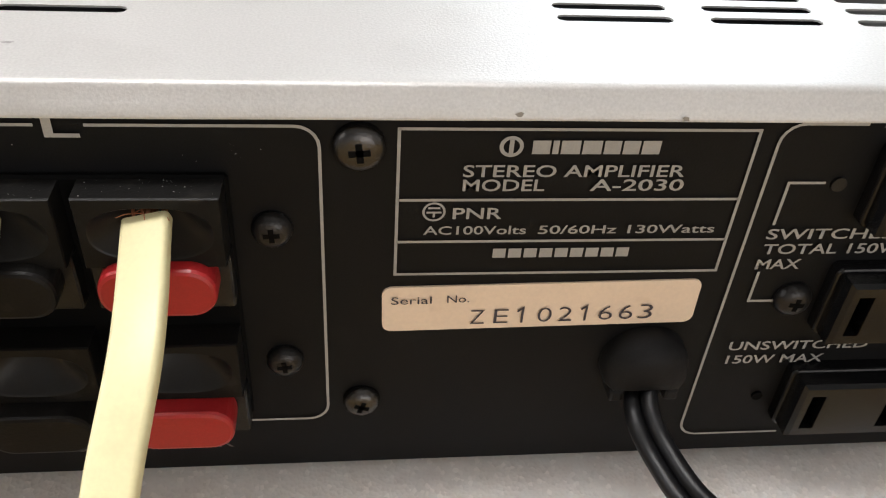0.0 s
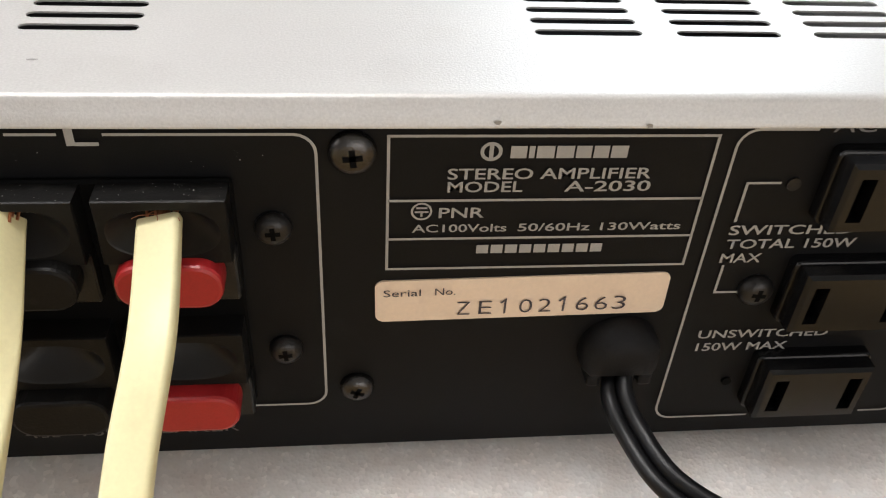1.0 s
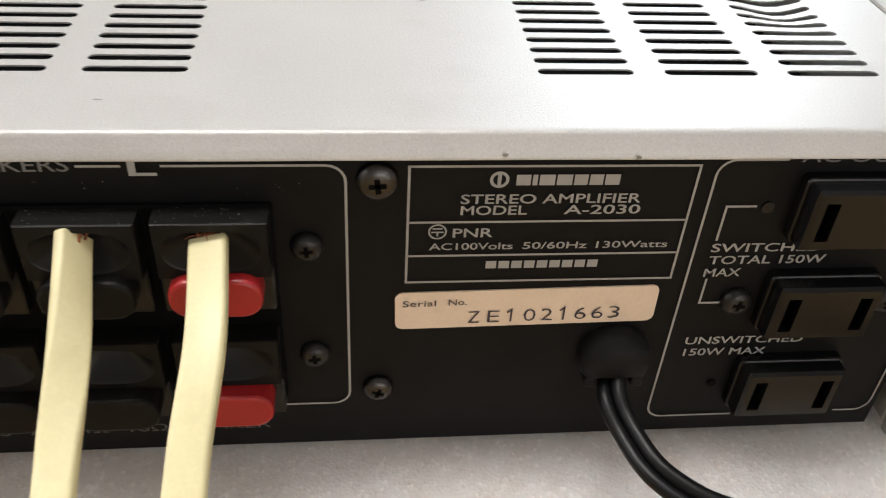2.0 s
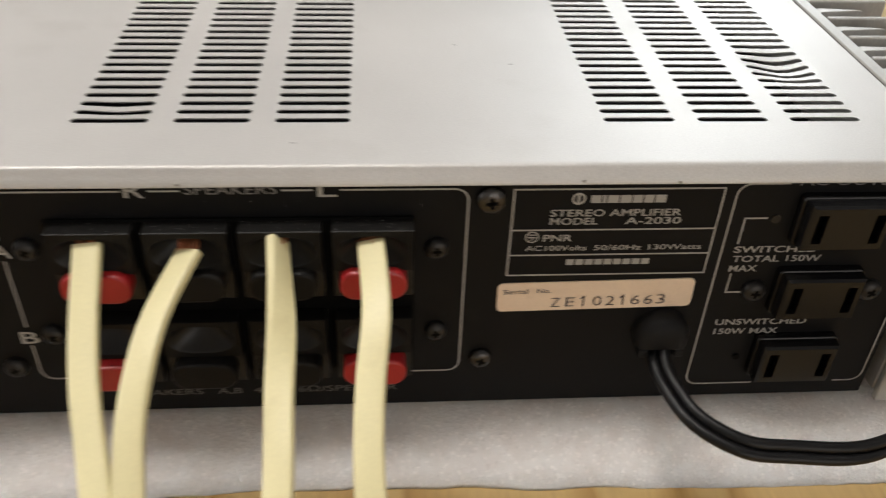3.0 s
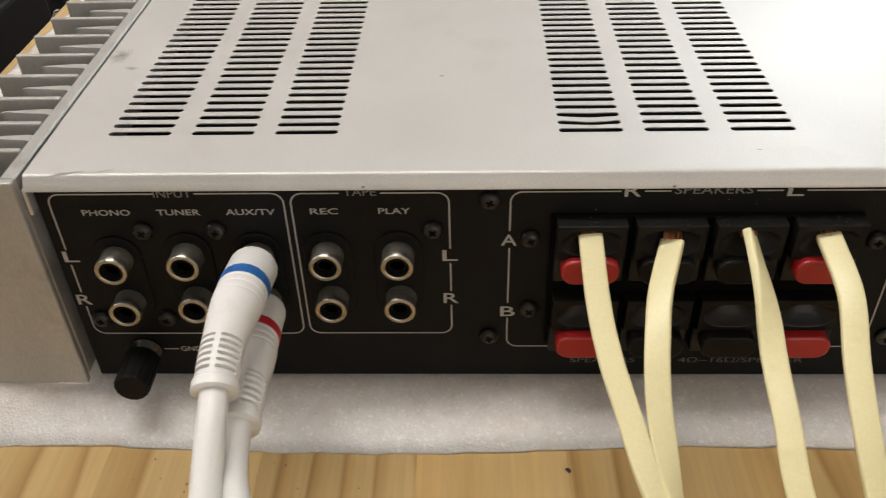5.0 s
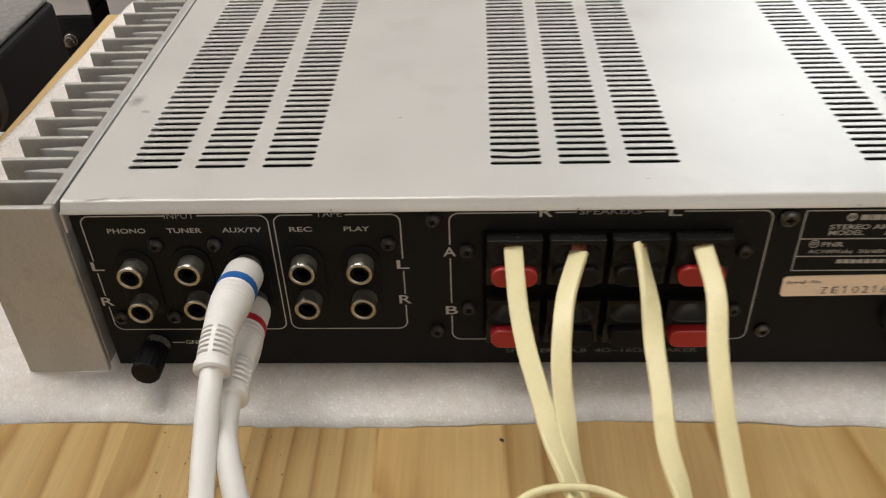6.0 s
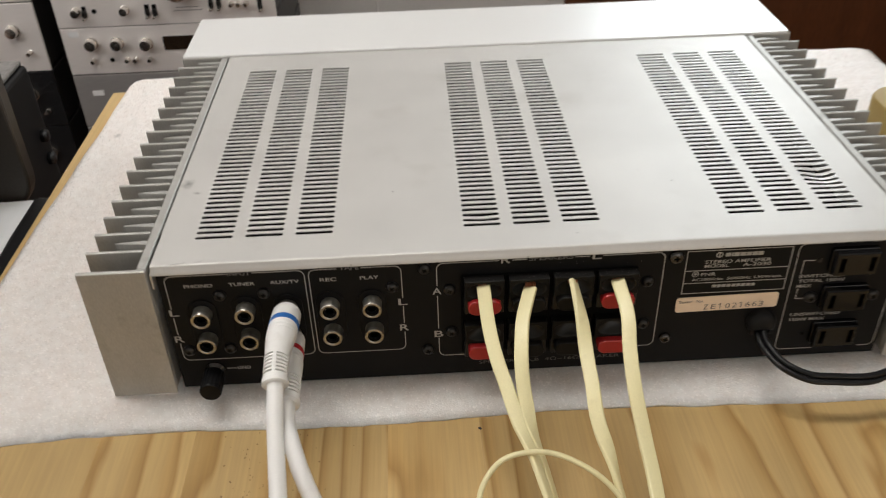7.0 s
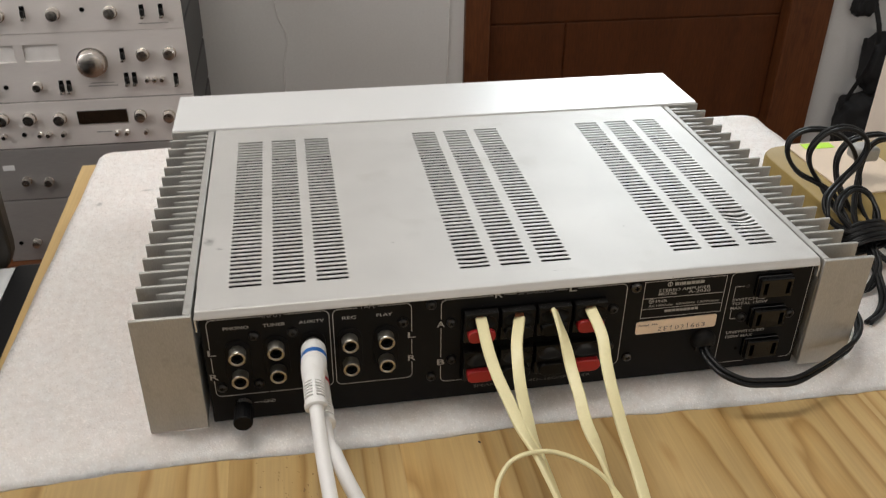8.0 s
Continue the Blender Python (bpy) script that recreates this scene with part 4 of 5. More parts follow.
def phono_jacks():
    bodies = bmesh.new()
    lathe(bodies, (0, 0, 0), (0, -1, 0), [(0, 0.0043), (0.0056, 0.0041), (0.0056, 0.0026), (0.0022, 0.0024), (0.0022, 0.0)], 28)
    body = soft_mesh(mesh_of("jack", bodies, JACKBODY))
    rims = bmesh.new()
    lathe(rims, (0, 0, 0), (0, -1, 0), [(0.0046, 0.0031), (0.0046, 0.0043), (0.0062, 0.0043), (0.0065, 0.0041), (0.0066, 0.0038), (0.0066, 0.0034), (0.0064, 0.0031), (0.0046, 0.0031)], 28)
    rim = soft_mesh(mesh_of("rim", rims, JACKRIM))
    cores = bmesh.new()
    lathe(cores, (0, 0, 0), (0, -1, 0), [(0.0023, 0.0023), (0.0061, 0.0030), (0.0061, 0.0021), (0.0030, 0.0018), (0.0030, 0.0)], 20)
    core = mesh_of("core", cores, HOLE, False)
    for x, z0 in ((-0.1476, 0.0391), (-0.1284, 0.0402), (-0.1098, 0.0402), (-0.0912, 0.0403), (-0.0726, 0.0403)):
        bm = plate(bmesh.new(), rounded(0.0128, 0.0285, 0.0062, 12), (x, 0, z0 + 0.0078), 0.0007, 0.0003)
        part("jack_plate", bm, BLACK, amp)
        for z in (z0 + 0.0149, z0):
            j = part_at("phono_jack", body, (x, 0, z), amp, label="phono jack with a dull nickel rim")
            part_at("rim", rim, (0, 0, 0), j)
            part_at("core", core, (0, 0, 0), j)


def ground_post():
    prof = [(0, 0.0), (0.0, 0.0048), (0.0006, 0.0048), (0.0009, 0.0038), (0.0035, 0.0038), (0.0035, 0.0)]
    post = part("ground_post", lathe(bmesh.new(), (-0.1480, 0, 0.0196), (0, -1, 0), prof, 20), STEEL, amp, "ground post with a black knob", flat=False)
    bm = bmesh.new()
    ring = []
    seg = 36
    for d, r in ((0.0030, 0.0), (0.0030, 0.0044), (0.0036, 0.0050), (0.0145, 0.0050), (0.0152, 0.0046), (0.0152, 0.0)):
        ring.append([bm.verts.new((-0.1480 + r * (1 - 0.035 * (k % 2)) * math.cos(k * math.tau / seg), -d, 0.0196 + r * (1 - 0.035 * (k % 2)) * math.sin(k * math.tau / seg))) for k in range(seg)])
    for p, q in zip(ring, ring[1:]):
        for k in range(seg):
            bm.faces.new((p[k], p[(k + 1) % seg], q[(k + 1) % seg], q[k]))
    bmesh.ops.remove_doubles(bm, verts=bm.verts[:], dist=1e-6)
    bmesh.ops.recalc_face_normals(bm, faces=bm.faces[:])
    part("knob", bm, BLACK, post)


def speaker_terminals():
    # Backing takes the near-black, painting the shade into the gaps between terminals.
    block = part("terminal_block", box(bmesh.new(), -0.0332, 0.0450, -0.0012, 0.0, 0.0236, 0.0678, 0.0004, 1), HOLE, amp, "black block of eight push loudspeaker terminals")
    n = 32

    def rect(w, h, k):
        q = math.atan2(h, w)
        steps = ((0, 4, 0.0, q), (4, 12, q, math.pi - q), (12, 20, math.pi - q, math.pi + q), (20, 28, math.pi + q, math.tau - q), (28, 33, math.tau - q, math.tau + q / 4))
        i0, i1, a0, a1 = next(t for t in steps if t[0] <= k < t[1])
        a = a0 + (a1 - a0) * (k - i0) / (i1 - i0)
        c, s = math.cos(a), math.sin(a)
        m = 1 / max(abs(c) / (w / 2), abs(s) / (h / 2))
        return c * m, s * m

    def oval(w, h, k):
        a = math.tau * k / n
        return w / 2 * math.copysign(abs(math.cos(a)) ** 0.75, math.cos(a)), h / 2 * math.copysign(abs(math.sin(a)) ** 0.85, math.sin(a))

    # head with a funnel for the wire
    bm = bmesh.new()
    w, h = 0.0174, 0.0106
    rings = []
    for y, f in ((0.0, lambda k: rect(w, h, k)), (-0.0041, lambda k: rect(w, h, k)), (-0.0044, lambda k: rect(w - 0.0003, h - 0.0003, k)), (-0.0044, lambda k: oval(0.0152, 0.0080, k)), (-0.0041, lambda k: oval(0.0147, 0.0075, k)),
                 (-0.0022, lambda k: (oval(0.0092, 0.0050, k)[0], oval(0.0092, 0.0050, k)[1] + 0.0010)), (-0.0004, lambda k: (oval(0.0030, 0.0018, k)[0], oval(0.0030, 0.0018, k)[1] + 0.0022))):
        rings.append([bm.verts.new((f(k)[0], y, f(k)[1])) for k in range(n)])
    for p, q in zip(rings, rings[1:]):
        for k in range(n):
            bm.faces.new((p[k], p[(k + 1) % n], q[(k + 1) % n], q[k]))
    bm.faces.new(rings[-1][::-1])
    bm.faces.new(rings[0])
    bmesh.ops.recalc_face_normals(bm, faces=bm.faces[:])
    bm.faces.ensure_lookup_table()
    head = mesh_of("terminal", bm, TERMINAL)
    head.materials.append(BOWL)
    for f in head.polygons:
        c = f.center
        if -0.00435 < c.y and abs(c.x) < 0.0078 and abs(c.z) < 0.0044 and c.y < -0.0002:
            f.material_index = 1
            f.use_smooth = True
    holes = mesh_of("wire_hole", plate(bmesh.new(), rounded(0.0034, 0.0017, 0.0008), (0, -0.0004, 0.0022), 0.0004), HOLE)
    # lower half, and the push button in it
    skirt = mesh_of("skirt", box(bmesh.new(), -0.0089, 0.0089, -0.0030, 0.0, -0.0058, 0.0032, 0.0003, 1), PLASTIC)
    cap = {}
    for name, mat in (("red", RED), ("black", TERMINAL)):
        cap[name] = mesh_of("button", plate(bmesh.new(), rounded(0.0147, 0.0076, 0.0034, 8), (0, -0.0020, 0), 0.0058, 0.0006), mat)
    for row, (z_head, z_button) in enumerate(((0.0622, 0.0542), (0.0377, 0.0286))):
        for col in range(4):
            x = -0.02315 + 0.01965 * col
            red = col in (0, 3)
            t = part_at("terminal", head, (x, -0.0012, z_head), block)
            part_at("skirt", skirt, (x, -0.0008, z_button), block)
            part_at("button", cap["red" if red else "black"], (x, 0 if row == 0 else -0.0008, z_button), block, label="red push button" if red else "black push button")
            part_at("wire_hole", holes, (x, -0.0012, z_head), block)


def dust():
    rng = random.Random(21)
    bm = bmesh.new()
    for k in range(110):
        col = rng.choice((0, 1, 2, 2, 3, 3, 3))
        x = -0.02315 + 0.01965 * col + rng.uniform(-0.008, 0.008)
        spot = Vector((x, rng.uniform(-0.0052, -0.0002), 0.0675)) if rng.random() < 0.86 else Vector((x + 0.006, -0.0004, rng.uniform(0.069, 0.072)))
        a = 0.00003 + 0.00008 * rng.random() ** 3
        lathe(bm, spot, (0, 0, 1), [(0, 0.0), (0, a), (a, a * 0.6), (a, 0.0)], 5)
    tagged(part("dust", bm, DUST, amp), kind="stuff")


def holed_face(bm, xs, zs, y, gone, depth):
    """A front face cut by rectangular holes with inner walls."""
    for i in range(len(xs) - 1):
        for j in range(len(zs) - 1):
            a, b, c, d = xs[i], xs[i + 1], zs[j], zs[j + 1]
            if (i, j) in gone:
                y2 = y + depth
                for p, q in (((a, c), (b, c)), ((b, c), (b, d)), ((b, d), (a, d)), ((a, d), (a, c))):
                    face(bm, ((p[0], y, p[1]), (q[0], y, q[1]), (q[0], y2, q[1]), (p[0], y2, p[1])))
                face(bm, ((a, y2, c), (b, y2, c), (b, y2, d), (a, y2, d)))
            else:
                face(bm, ((a, y, c), (b, y, c), (b, y, d), (a, y, d)))


def mains_outlets():
    bm = bmesh.new()
    w, h, d = 0.0095, 0.0060, 0.0054
    s, t, v = 0.0066, 0.0012, 0.0038
    holed_face(bm, [-w + 0.0006, -s - t, -s + t, s - t, s + t, w - 0.0006], [-h + 0.0006, -v, v, h - 0.0006], -d, {(1, 1), (3, 1)}, 0.005)
    e = 0.0006
    a = [(-w + e, -d, -h + e), (w - e, -d, -h + e), (w - e, -d, h - e), (-w + e, -d, h - e)]
    b = [(-w, -d + e, -h), (w, -d + e, -h), (w, -d + e, h), (-w, -d + e, h)]
    c = [(x, 0, z) for x, _, z in b]
    for p, q in ((a, b), (b, c)):
        for k in range(4):
            j = (k + 1) % 4
            face(bm, (p[k], p[j], q[j], q[k]))
    bmesh.ops.remove_doubles(bm, verts=bm.verts[:], dist=1e-6)
    bmesh.ops.recalc_face_normals(bm, faces=bm.faces[:])
    body = mesh_of("outlet", bm, OUTLET)
    ears = mesh_of("flange", plate(bmesh.new(), rounded(0.0208, 0.0130, 0.0012), (0, 0, 0), 0.0022, 0.0004), OUTLET)
    # Near-black boxes that put the shade inside the outlet slots.
    inner = mesh_of("slot_shade", box(bmesh.new(), -s - t + 0.0002, -s + t - 0.0002, -0.0028, -0.0014, -v + 0.0002, v - 0.0002), HOLE)
    for z in (0.0662, 0.0458, 0.0248):
        o = part_at("mains_outlet", body, (0.1406, 0, z), amp, label="black two slot mains outlet")
        part_at("flange", ears, (0, 0, 0), o)
        part_at("slot_shade", inner, (0, 0, 0), o)
        part_at("slot_shade", inner, (2 * s, 0, 0), o)
    bm = plate(bmesh.new(), [(0.0011 * math.cos(k * math.tau / 20), 0.0011 * math.sin(k * math.tau / 20)) for k in range(20)], (0.1261, 0, 0.0658), 0.0004)
    part("blank_plug", bm, PLASTIC, amp)
    part("blank_plug", plate(bmesh.new(), circle(0.0009, 14), (0.1270, 0, 0.0235), 0.0004), HOLE, amp)


def cord_grommet():
    """A rounded rubber bush, cut flat below, with two lugs beside the mouth for the cord."""
    cx, cz, r = 0.1053, 0.0330, 0.0068
    low = math.degrees(math.asin(0.0030 / r))
    outline = [(r * math.cos(radians(a)), r * math.sin(radians(a))) for a in [-low + (180 + 2 * low) * k / 36 for k in range(37)]]
    g = part("cord_grommet", plate(bmesh.new(), outline, (cx, 0, cz), 0.0056, 0.0034), MATTRUBBER, amp, "black rubber strain relief")
    soften(g, 50)
    for s in (-1, 1):
        part("lug", box(bmesh.new(), cx + s * 0.0044 - 0.0012, cx + s * 0.0044 + 0.0012, -0.0046, 0.0, cz - 0.0052, cz - 0.0026, 0.0006, 2), MATTRUBBER, g)
    part("mouth", box(bmesh.new(), cx - 0.0036, cx + 0.0036, -0.0030, 0.0, cz - 0.0050, cz - 0.0031), HOLE, g)


JACKRIM = material("jack_nickel", (0.44, 0.425, 0.385), rough=0.33, metal=1.0, vary=0.14, scale=400, fine=3000, bump=0.08, dirt=((0.17, 0.15, 0.11), 0.5, 500))
JACKBODY = material("jack_sleeve", (0.32, 0.305, 0.26), rough=0.33, metal=0.7, vary=0.15, scale=300, fine=2500, bump=0.05)
screws()
prints()
serial_sticker()
phono_jacks()
ground_post()
speaker_terminals()
dust()
mains_outlets()
cord_grommet()


# ---- cables ----
def speaker_wire(points, flat, label, strands, frayed=False):
    w = thing("speaker_wire", points[0], label, "cable", "speaker wires")
    path = smooth_path(points, 10)
    flats = []
    for i in range(len(path)):
        u = i / (len(path) - 1)
        for (u0, a), (u1, b) in zip(flat, flat[1:]):
            if u <= u1:
                k = (u - u0) / (u1 - u0)
                flats.append(Vector(a).lerp(Vector(b), k * k * (3 - 2 * k)))
                break
    sec = rounded(0.0060, 0.0023, 0.0007, 3)
    ob = part("insulation", sweep(bmesh.new(), path, sec, flats), CREAM, w)
    soften(ob, 40)
    rng = random.Random(int(points[0][0] * 1e5))
    p0 = Vector(points[0])
    goal = Vector((p0.x * 0.7 + strands[0] * 0.3, -0.0014, strands[1]))
    bm = bmesh.new()
    for k in range(14):
        off = Vector((rng.uniform(-0.0019, 0.0019), rng.uniform(-0.0006, 0.0006), rng.uniform(-0.0005, 0.0005)))
        mid = (p0 + goal) / 2 + off * 1.2 + Vector((0, -0.0006, 0.0009))
        sweep(bm, smooth_path([p0 + off - (Vector(points[1]) - p0) * -0.06, mid, goal + off * 0.4], 4), circle(0.00022, 5))
    if frayed:
        for k in range(4):
            a = p0 + Vector((rng.uniform(-0.002, 0.002), 0, 0.0010))
            s = rng.choice((-1, 1))
            b = a + Vector((s * rng.uniform(0.0008, 0.0020), -0.0006, rng.uniform(0.0002, 0.0009)))
            c = b + Vector((s * rng.uniform(0.0002, 0.0014), -0.0008, rng.uniform(-0.0016, 0.0006)))
            sweep(bm, smooth_path([a, b, c], 5), circle(0.00007, 4))
    tagged(part("bare_copper", bm, COPPER, w), kind="stuff")
    return w


speaker_wire([(-0.0236, -0.0045, 0.0641), (-0.0225, -0.0197, 0.0545), (-0.0205, -0.0319, 0.0478), (-0.0172, -0.0441, 0.0414), (-0.0140, -0.0563, 0.0352), (-0.0098, -0.0685, 0.0298), (-0.0065, -0.0807, 0.0244), (-0.0031, -0.0929, 0.0185), (0.0003, -0.1051, 0.0123), (0.0035, -0.1173, 0.0064), (0.0056, -0.1350, 0.0018), (0.0085, -0.1700, 0.0016), (0.0100, -0.2100, 0.0016)],
             ((0, (1, 0, 0.1)), (0.26, (0.97, 0.1, 0.2)), (0.48, (0.53, 0.46, -0.70)), (0.62, (0.47, 0.50, -0.72)), (0.84, (1, 0.1, 0)), (1, (1, 0, 0))), "flat cream speaker wire hanging from a red terminal", (-0.0232, 0.0645))
speaker_wire([(-0.0030, -0.0048, 0.0622), (-0.0076, -0.0185, 0.0576), (-0.0095, -0.0286, 0.0533), (-0.0105, -0.0388, 0.0470), (-0.0100, -0.0490, 0.0391), (-0.0085, -0.0591, 0.0317), (-0.0053, -0.0693, 0.0244), (-0.0023, -0.0795, 0.0163), (0.0002, -0.0897, 0.0084), (0.0015, -0.1020, 0.0037), (0.0000, -0.1500, 0.0016), (-0.0020, -0.2000, 0.0016)],
             ((0, (1, 0.1, 0.35)), (0.30, (0.96, 0.1, 0.28)), (0.54, (0.40, 0.62, -0.69)), (0.66, (0.40, 0.62, -0.69)), (0.84, (1, 0.1, 0)), (1, (1, 0, 0))), "flat cream speaker wire with bare copper at a black terminal", (-0.0030, 0.0645))
speaker_wire([(0.0157, -0.0045, 0.0648), (0.0171, -0.0202, 0.0568), (0.0172, -0.0334, 0.0492), (0.0177, -0.0467, 0.0429), (0.0181, -0.0599, 0.0357), (0.0215, -0.0731, 0.0271), (0.0243, -0.0863, 0.0173), (0.0283, -0.0995, 0.0081), (0.0304, -0.1130, 0.0024), (0.0300, -0.1500, 0.0016), (0.0260, -0.2050, 0.0016)],
             ((0, (0.45, 0.75, -0.48)), (0.24, (0.95, 0.1, 0.3)), (0.38, (0.94, 0.0, 0.34)), (0.56, (0.40, 0.58, -0.66)), (0.68, (0.40, 0.58, -0.66)), (0.84, (1, 0.1, 0)), (1, (1, 0, 0))), "flat cream speaker wire twisting down from a black terminal", (0.0150, 0.0645))
speaker_wire([(0.0354, -0.0045, 0.0637), (0.0364, -0.0212, 0.0588), (0.0350, -0.0355, 0.0508), (0.0347, -0.0497, 0.0422), (0.0362, -0.0639, 0.0310), (0.0372, -0.0782, 0.0236), (0.0371, -0.0924, 0.0181), (0.0370, -0.1067, 0.0115), (0.0371, -0.1209, 0.0055), (0.0385, -0.1400, 0.0018), (0.0440, -0.2050, 0.0016)],
             ((0, (0.97, 0.1, 0.25)), (0.25, (0.97, 0.05, 0.2)), (0.50, (0.82, 0.1, -0.25)), (0.65, (0.85, 0.15, -0.3)), (0.86, (1, 0, 0)), (1, (1, 0, 0))), "flat cream speaker wire with frayed strands at a red terminal", (0.0358, 0.0645), True)
solid("thin_wire", sweep(bmesh.new(), smooth_path([(-0.0300, -0.1400, 0.0014), (-0.0350, -0.1080, 0.0090), (-0.0328, -0.0877, 0.0217), (-0.0277, -0.0773, 0.0276), (-0.0182, -0.0721, 0.0318), (-0.0018, -0.0720, 0.0318), (0.0149, -0.0799, 0.0269), (0.0258, -0.0899, 0.0172), (0.0340, -0.1100, 0.0060), (0.0400, -0.1450, 0.0014)]), circle(0.0011, 10)),
      CREAM, "thin cream wire curling in a loop above the table", "cable", flat=False)


def phono_cable(points, ring_mat, label):
    c = thing("phono_cable", points[0], label, "cable", "phono cables")
    path = smooth_path(points, 80)
    dist = [0.0]
    for a, b in zip(path, path[1:]):
        dist.append(dist[-1] + (b - a).length)

    def run(name, s0, s1, radius, mat, **more):
        pick = [(p, d) for p, d in zip(path, dist) if s0 <= d <= s1]
        return part(name, sweep(bmesh.new(), [p for p, _ in pick], circle(1.0, 20), None, [radius(d) for _, d in pick]), mat, c, flat=False, **more)

    def shell(d):
        if d < 0.0014:
            return 0.0057 + 0.0006 * (d / 0.0014) ** 0.5
        ridge = -0.00022 if 0.0133 < d < 0.0190 and (d - 0.0133) % 0.0020 < 0.0008 else 0.0
        return 0.0063 + ridge - 0.0011 * max(0.0, min(1.0, (d - 0.018) / 0.011))

    run("plug", 0.0, 0.0302, shell, WHITE)
    run("colour_ring", 0.0099, 0.0129, lambda d: 0.00645, ring_mat)
    # boot with rows of slots either side of a spine, above and below
    seg = 48
    bm = bmesh.new()
    rings = []
    for i, (p, d) in enumerate(zip(path, dist)):
        if not 0.0296 <= d <= 0.0416:
            continue
        way = (path[i + 1] - path[i - 1]).normalized()
        side = way.cross(Vector((0, 0, 1))).normalized()
        up = side.cross(way)
        slot = (d - 0.0310) % 0.0016 < 0.0007 and 0.0309 < d < 0.0404
        ring = []
        for k in range(seg):
            a = math.tau * k / seg
            turn = abs((math.degrees(a) % 180) - 90)
            r = 0.0052 - 0.0003 * (d - 0.029) / 0.012 - (0.0011 if slot and 8 < turn < 70 else 0.0)
            ring.append(bm.verts.new(p + side * (r * math.cos(a)) + up * (r * math.sin(a))))
        rings.append(ring)
    for p, q in zip(rings, rings[1:]):
        for k in range(seg):
            bm.faces.new((p[k], p[(k + 1) % seg], q[(k + 1) % seg], q[k]))
    bmesh.ops.recalc_face_normals(bm, faces=bm.faces[:])
    soften(part("boot", bm, WHITE, c), 40)
    run("collar", 0.0413, 0.0436, lambda d: 0.0054, WHITE)
    run("lead", 0.0430, 9.0, lambda d: 0.0034, WHITE)
    return c


phono_cable([(-0.1098, -0.0050, 0.0551), (-0.1100, -0.0182, 0.0571), (-0.1107, -0.0304, 0.0568), (-0.1108, -0.0426, 0.0549), (-0.1101, -0.0548, 0.0511), (-0.1094, -0.0670, 0.0457), (-0.1083, -0.0792, 0.0402), (-0.1071, -0.0914, 0.0351), (-0.1060, -0.1036, 0.0305), (-0.1047, -0.1200, 0.0236), (-0.1018, -0.1450, 0.0117), (-0.0979, -0.1800, 0.0036), (-0.0920, -0.2300, 0.0036)], BLUE, "white phono cable with a blue ringed plug in a jack")
phono_cable([(-0.1098, -0.0050, 0.0402), (-0.1095, -0.0187, 0.0409), (-0.1086, -0.0290, 0.0408), (-0.1074, -0.0390, 0.0430), (-0.1073, -0.0480, 0.0425), (-0.1062, -0.0590, 0.0417), (-0.1037, -0.0680, 0.0419), (-0.1014, -0.0745, 0.0395), (-0.0989, -0.0805, 0.0362), (-0.0926, -0.0920, 0.0274), (-0.0820, -0.1120, 0.0157), (-0.0691, -0.1400, 0.0064), (-0.0550, -0.2000, 0.0036)], REDRING, "white phono cable with a red ringed plug in a jack")


def twin_cable(parent, pts, r, across, name="core", per=8):
    """Two round cores side by side along a path."""
    path = smooth_path(pts, per)
    for s in (-1, 1):
        off = []
        for i, p in enumerate(path):
            d = (path[min(i + 1, len(path) - 1)] - path[max(i - 1, 0)]).normalized()
            side = (across - d * across.dot(d)).normalized()
            off.append(p + side * (s * r * 0.96))
        part(name, sweep(bmesh.new(), off, circle(r, 12)), RUBBER, parent, flat=False)


def mains_cord():
    pts = [(0.1053, -0.0028, 0.0300), (0.1042, -0.0076, 0.0288), (0.1057, -0.0135, 0.0266), (0.1096, -0.0226, 0.0251), (0.1184, -0.0294, 0.0238), (0.1291, -0.0306, 0.0228), (0.1468, -0.0308, 0.0221), (0.1637, -0.0250, 0.0233), (0.1800, -0.0173, 0.0244), (0.1951, -0.0086, 0.0263), (0.2059, 0.0051, 0.0286), (0.2132, 0.0310, 0.0285), (0.2250, 0.0650, 0.0250), (0.2450, 0.1000, 0.0220), (0.2620, 0.1200, 0.0200), (0.2850, 0.1230, 0.0200)]
    c = thing("mains_cord", pts[0], "black twin core mains cord curving over the foam", "cable")
    twin_cable(c, pts, 0.0014, Vector((0.75, 0.45, 0.5)))


mains_cord()


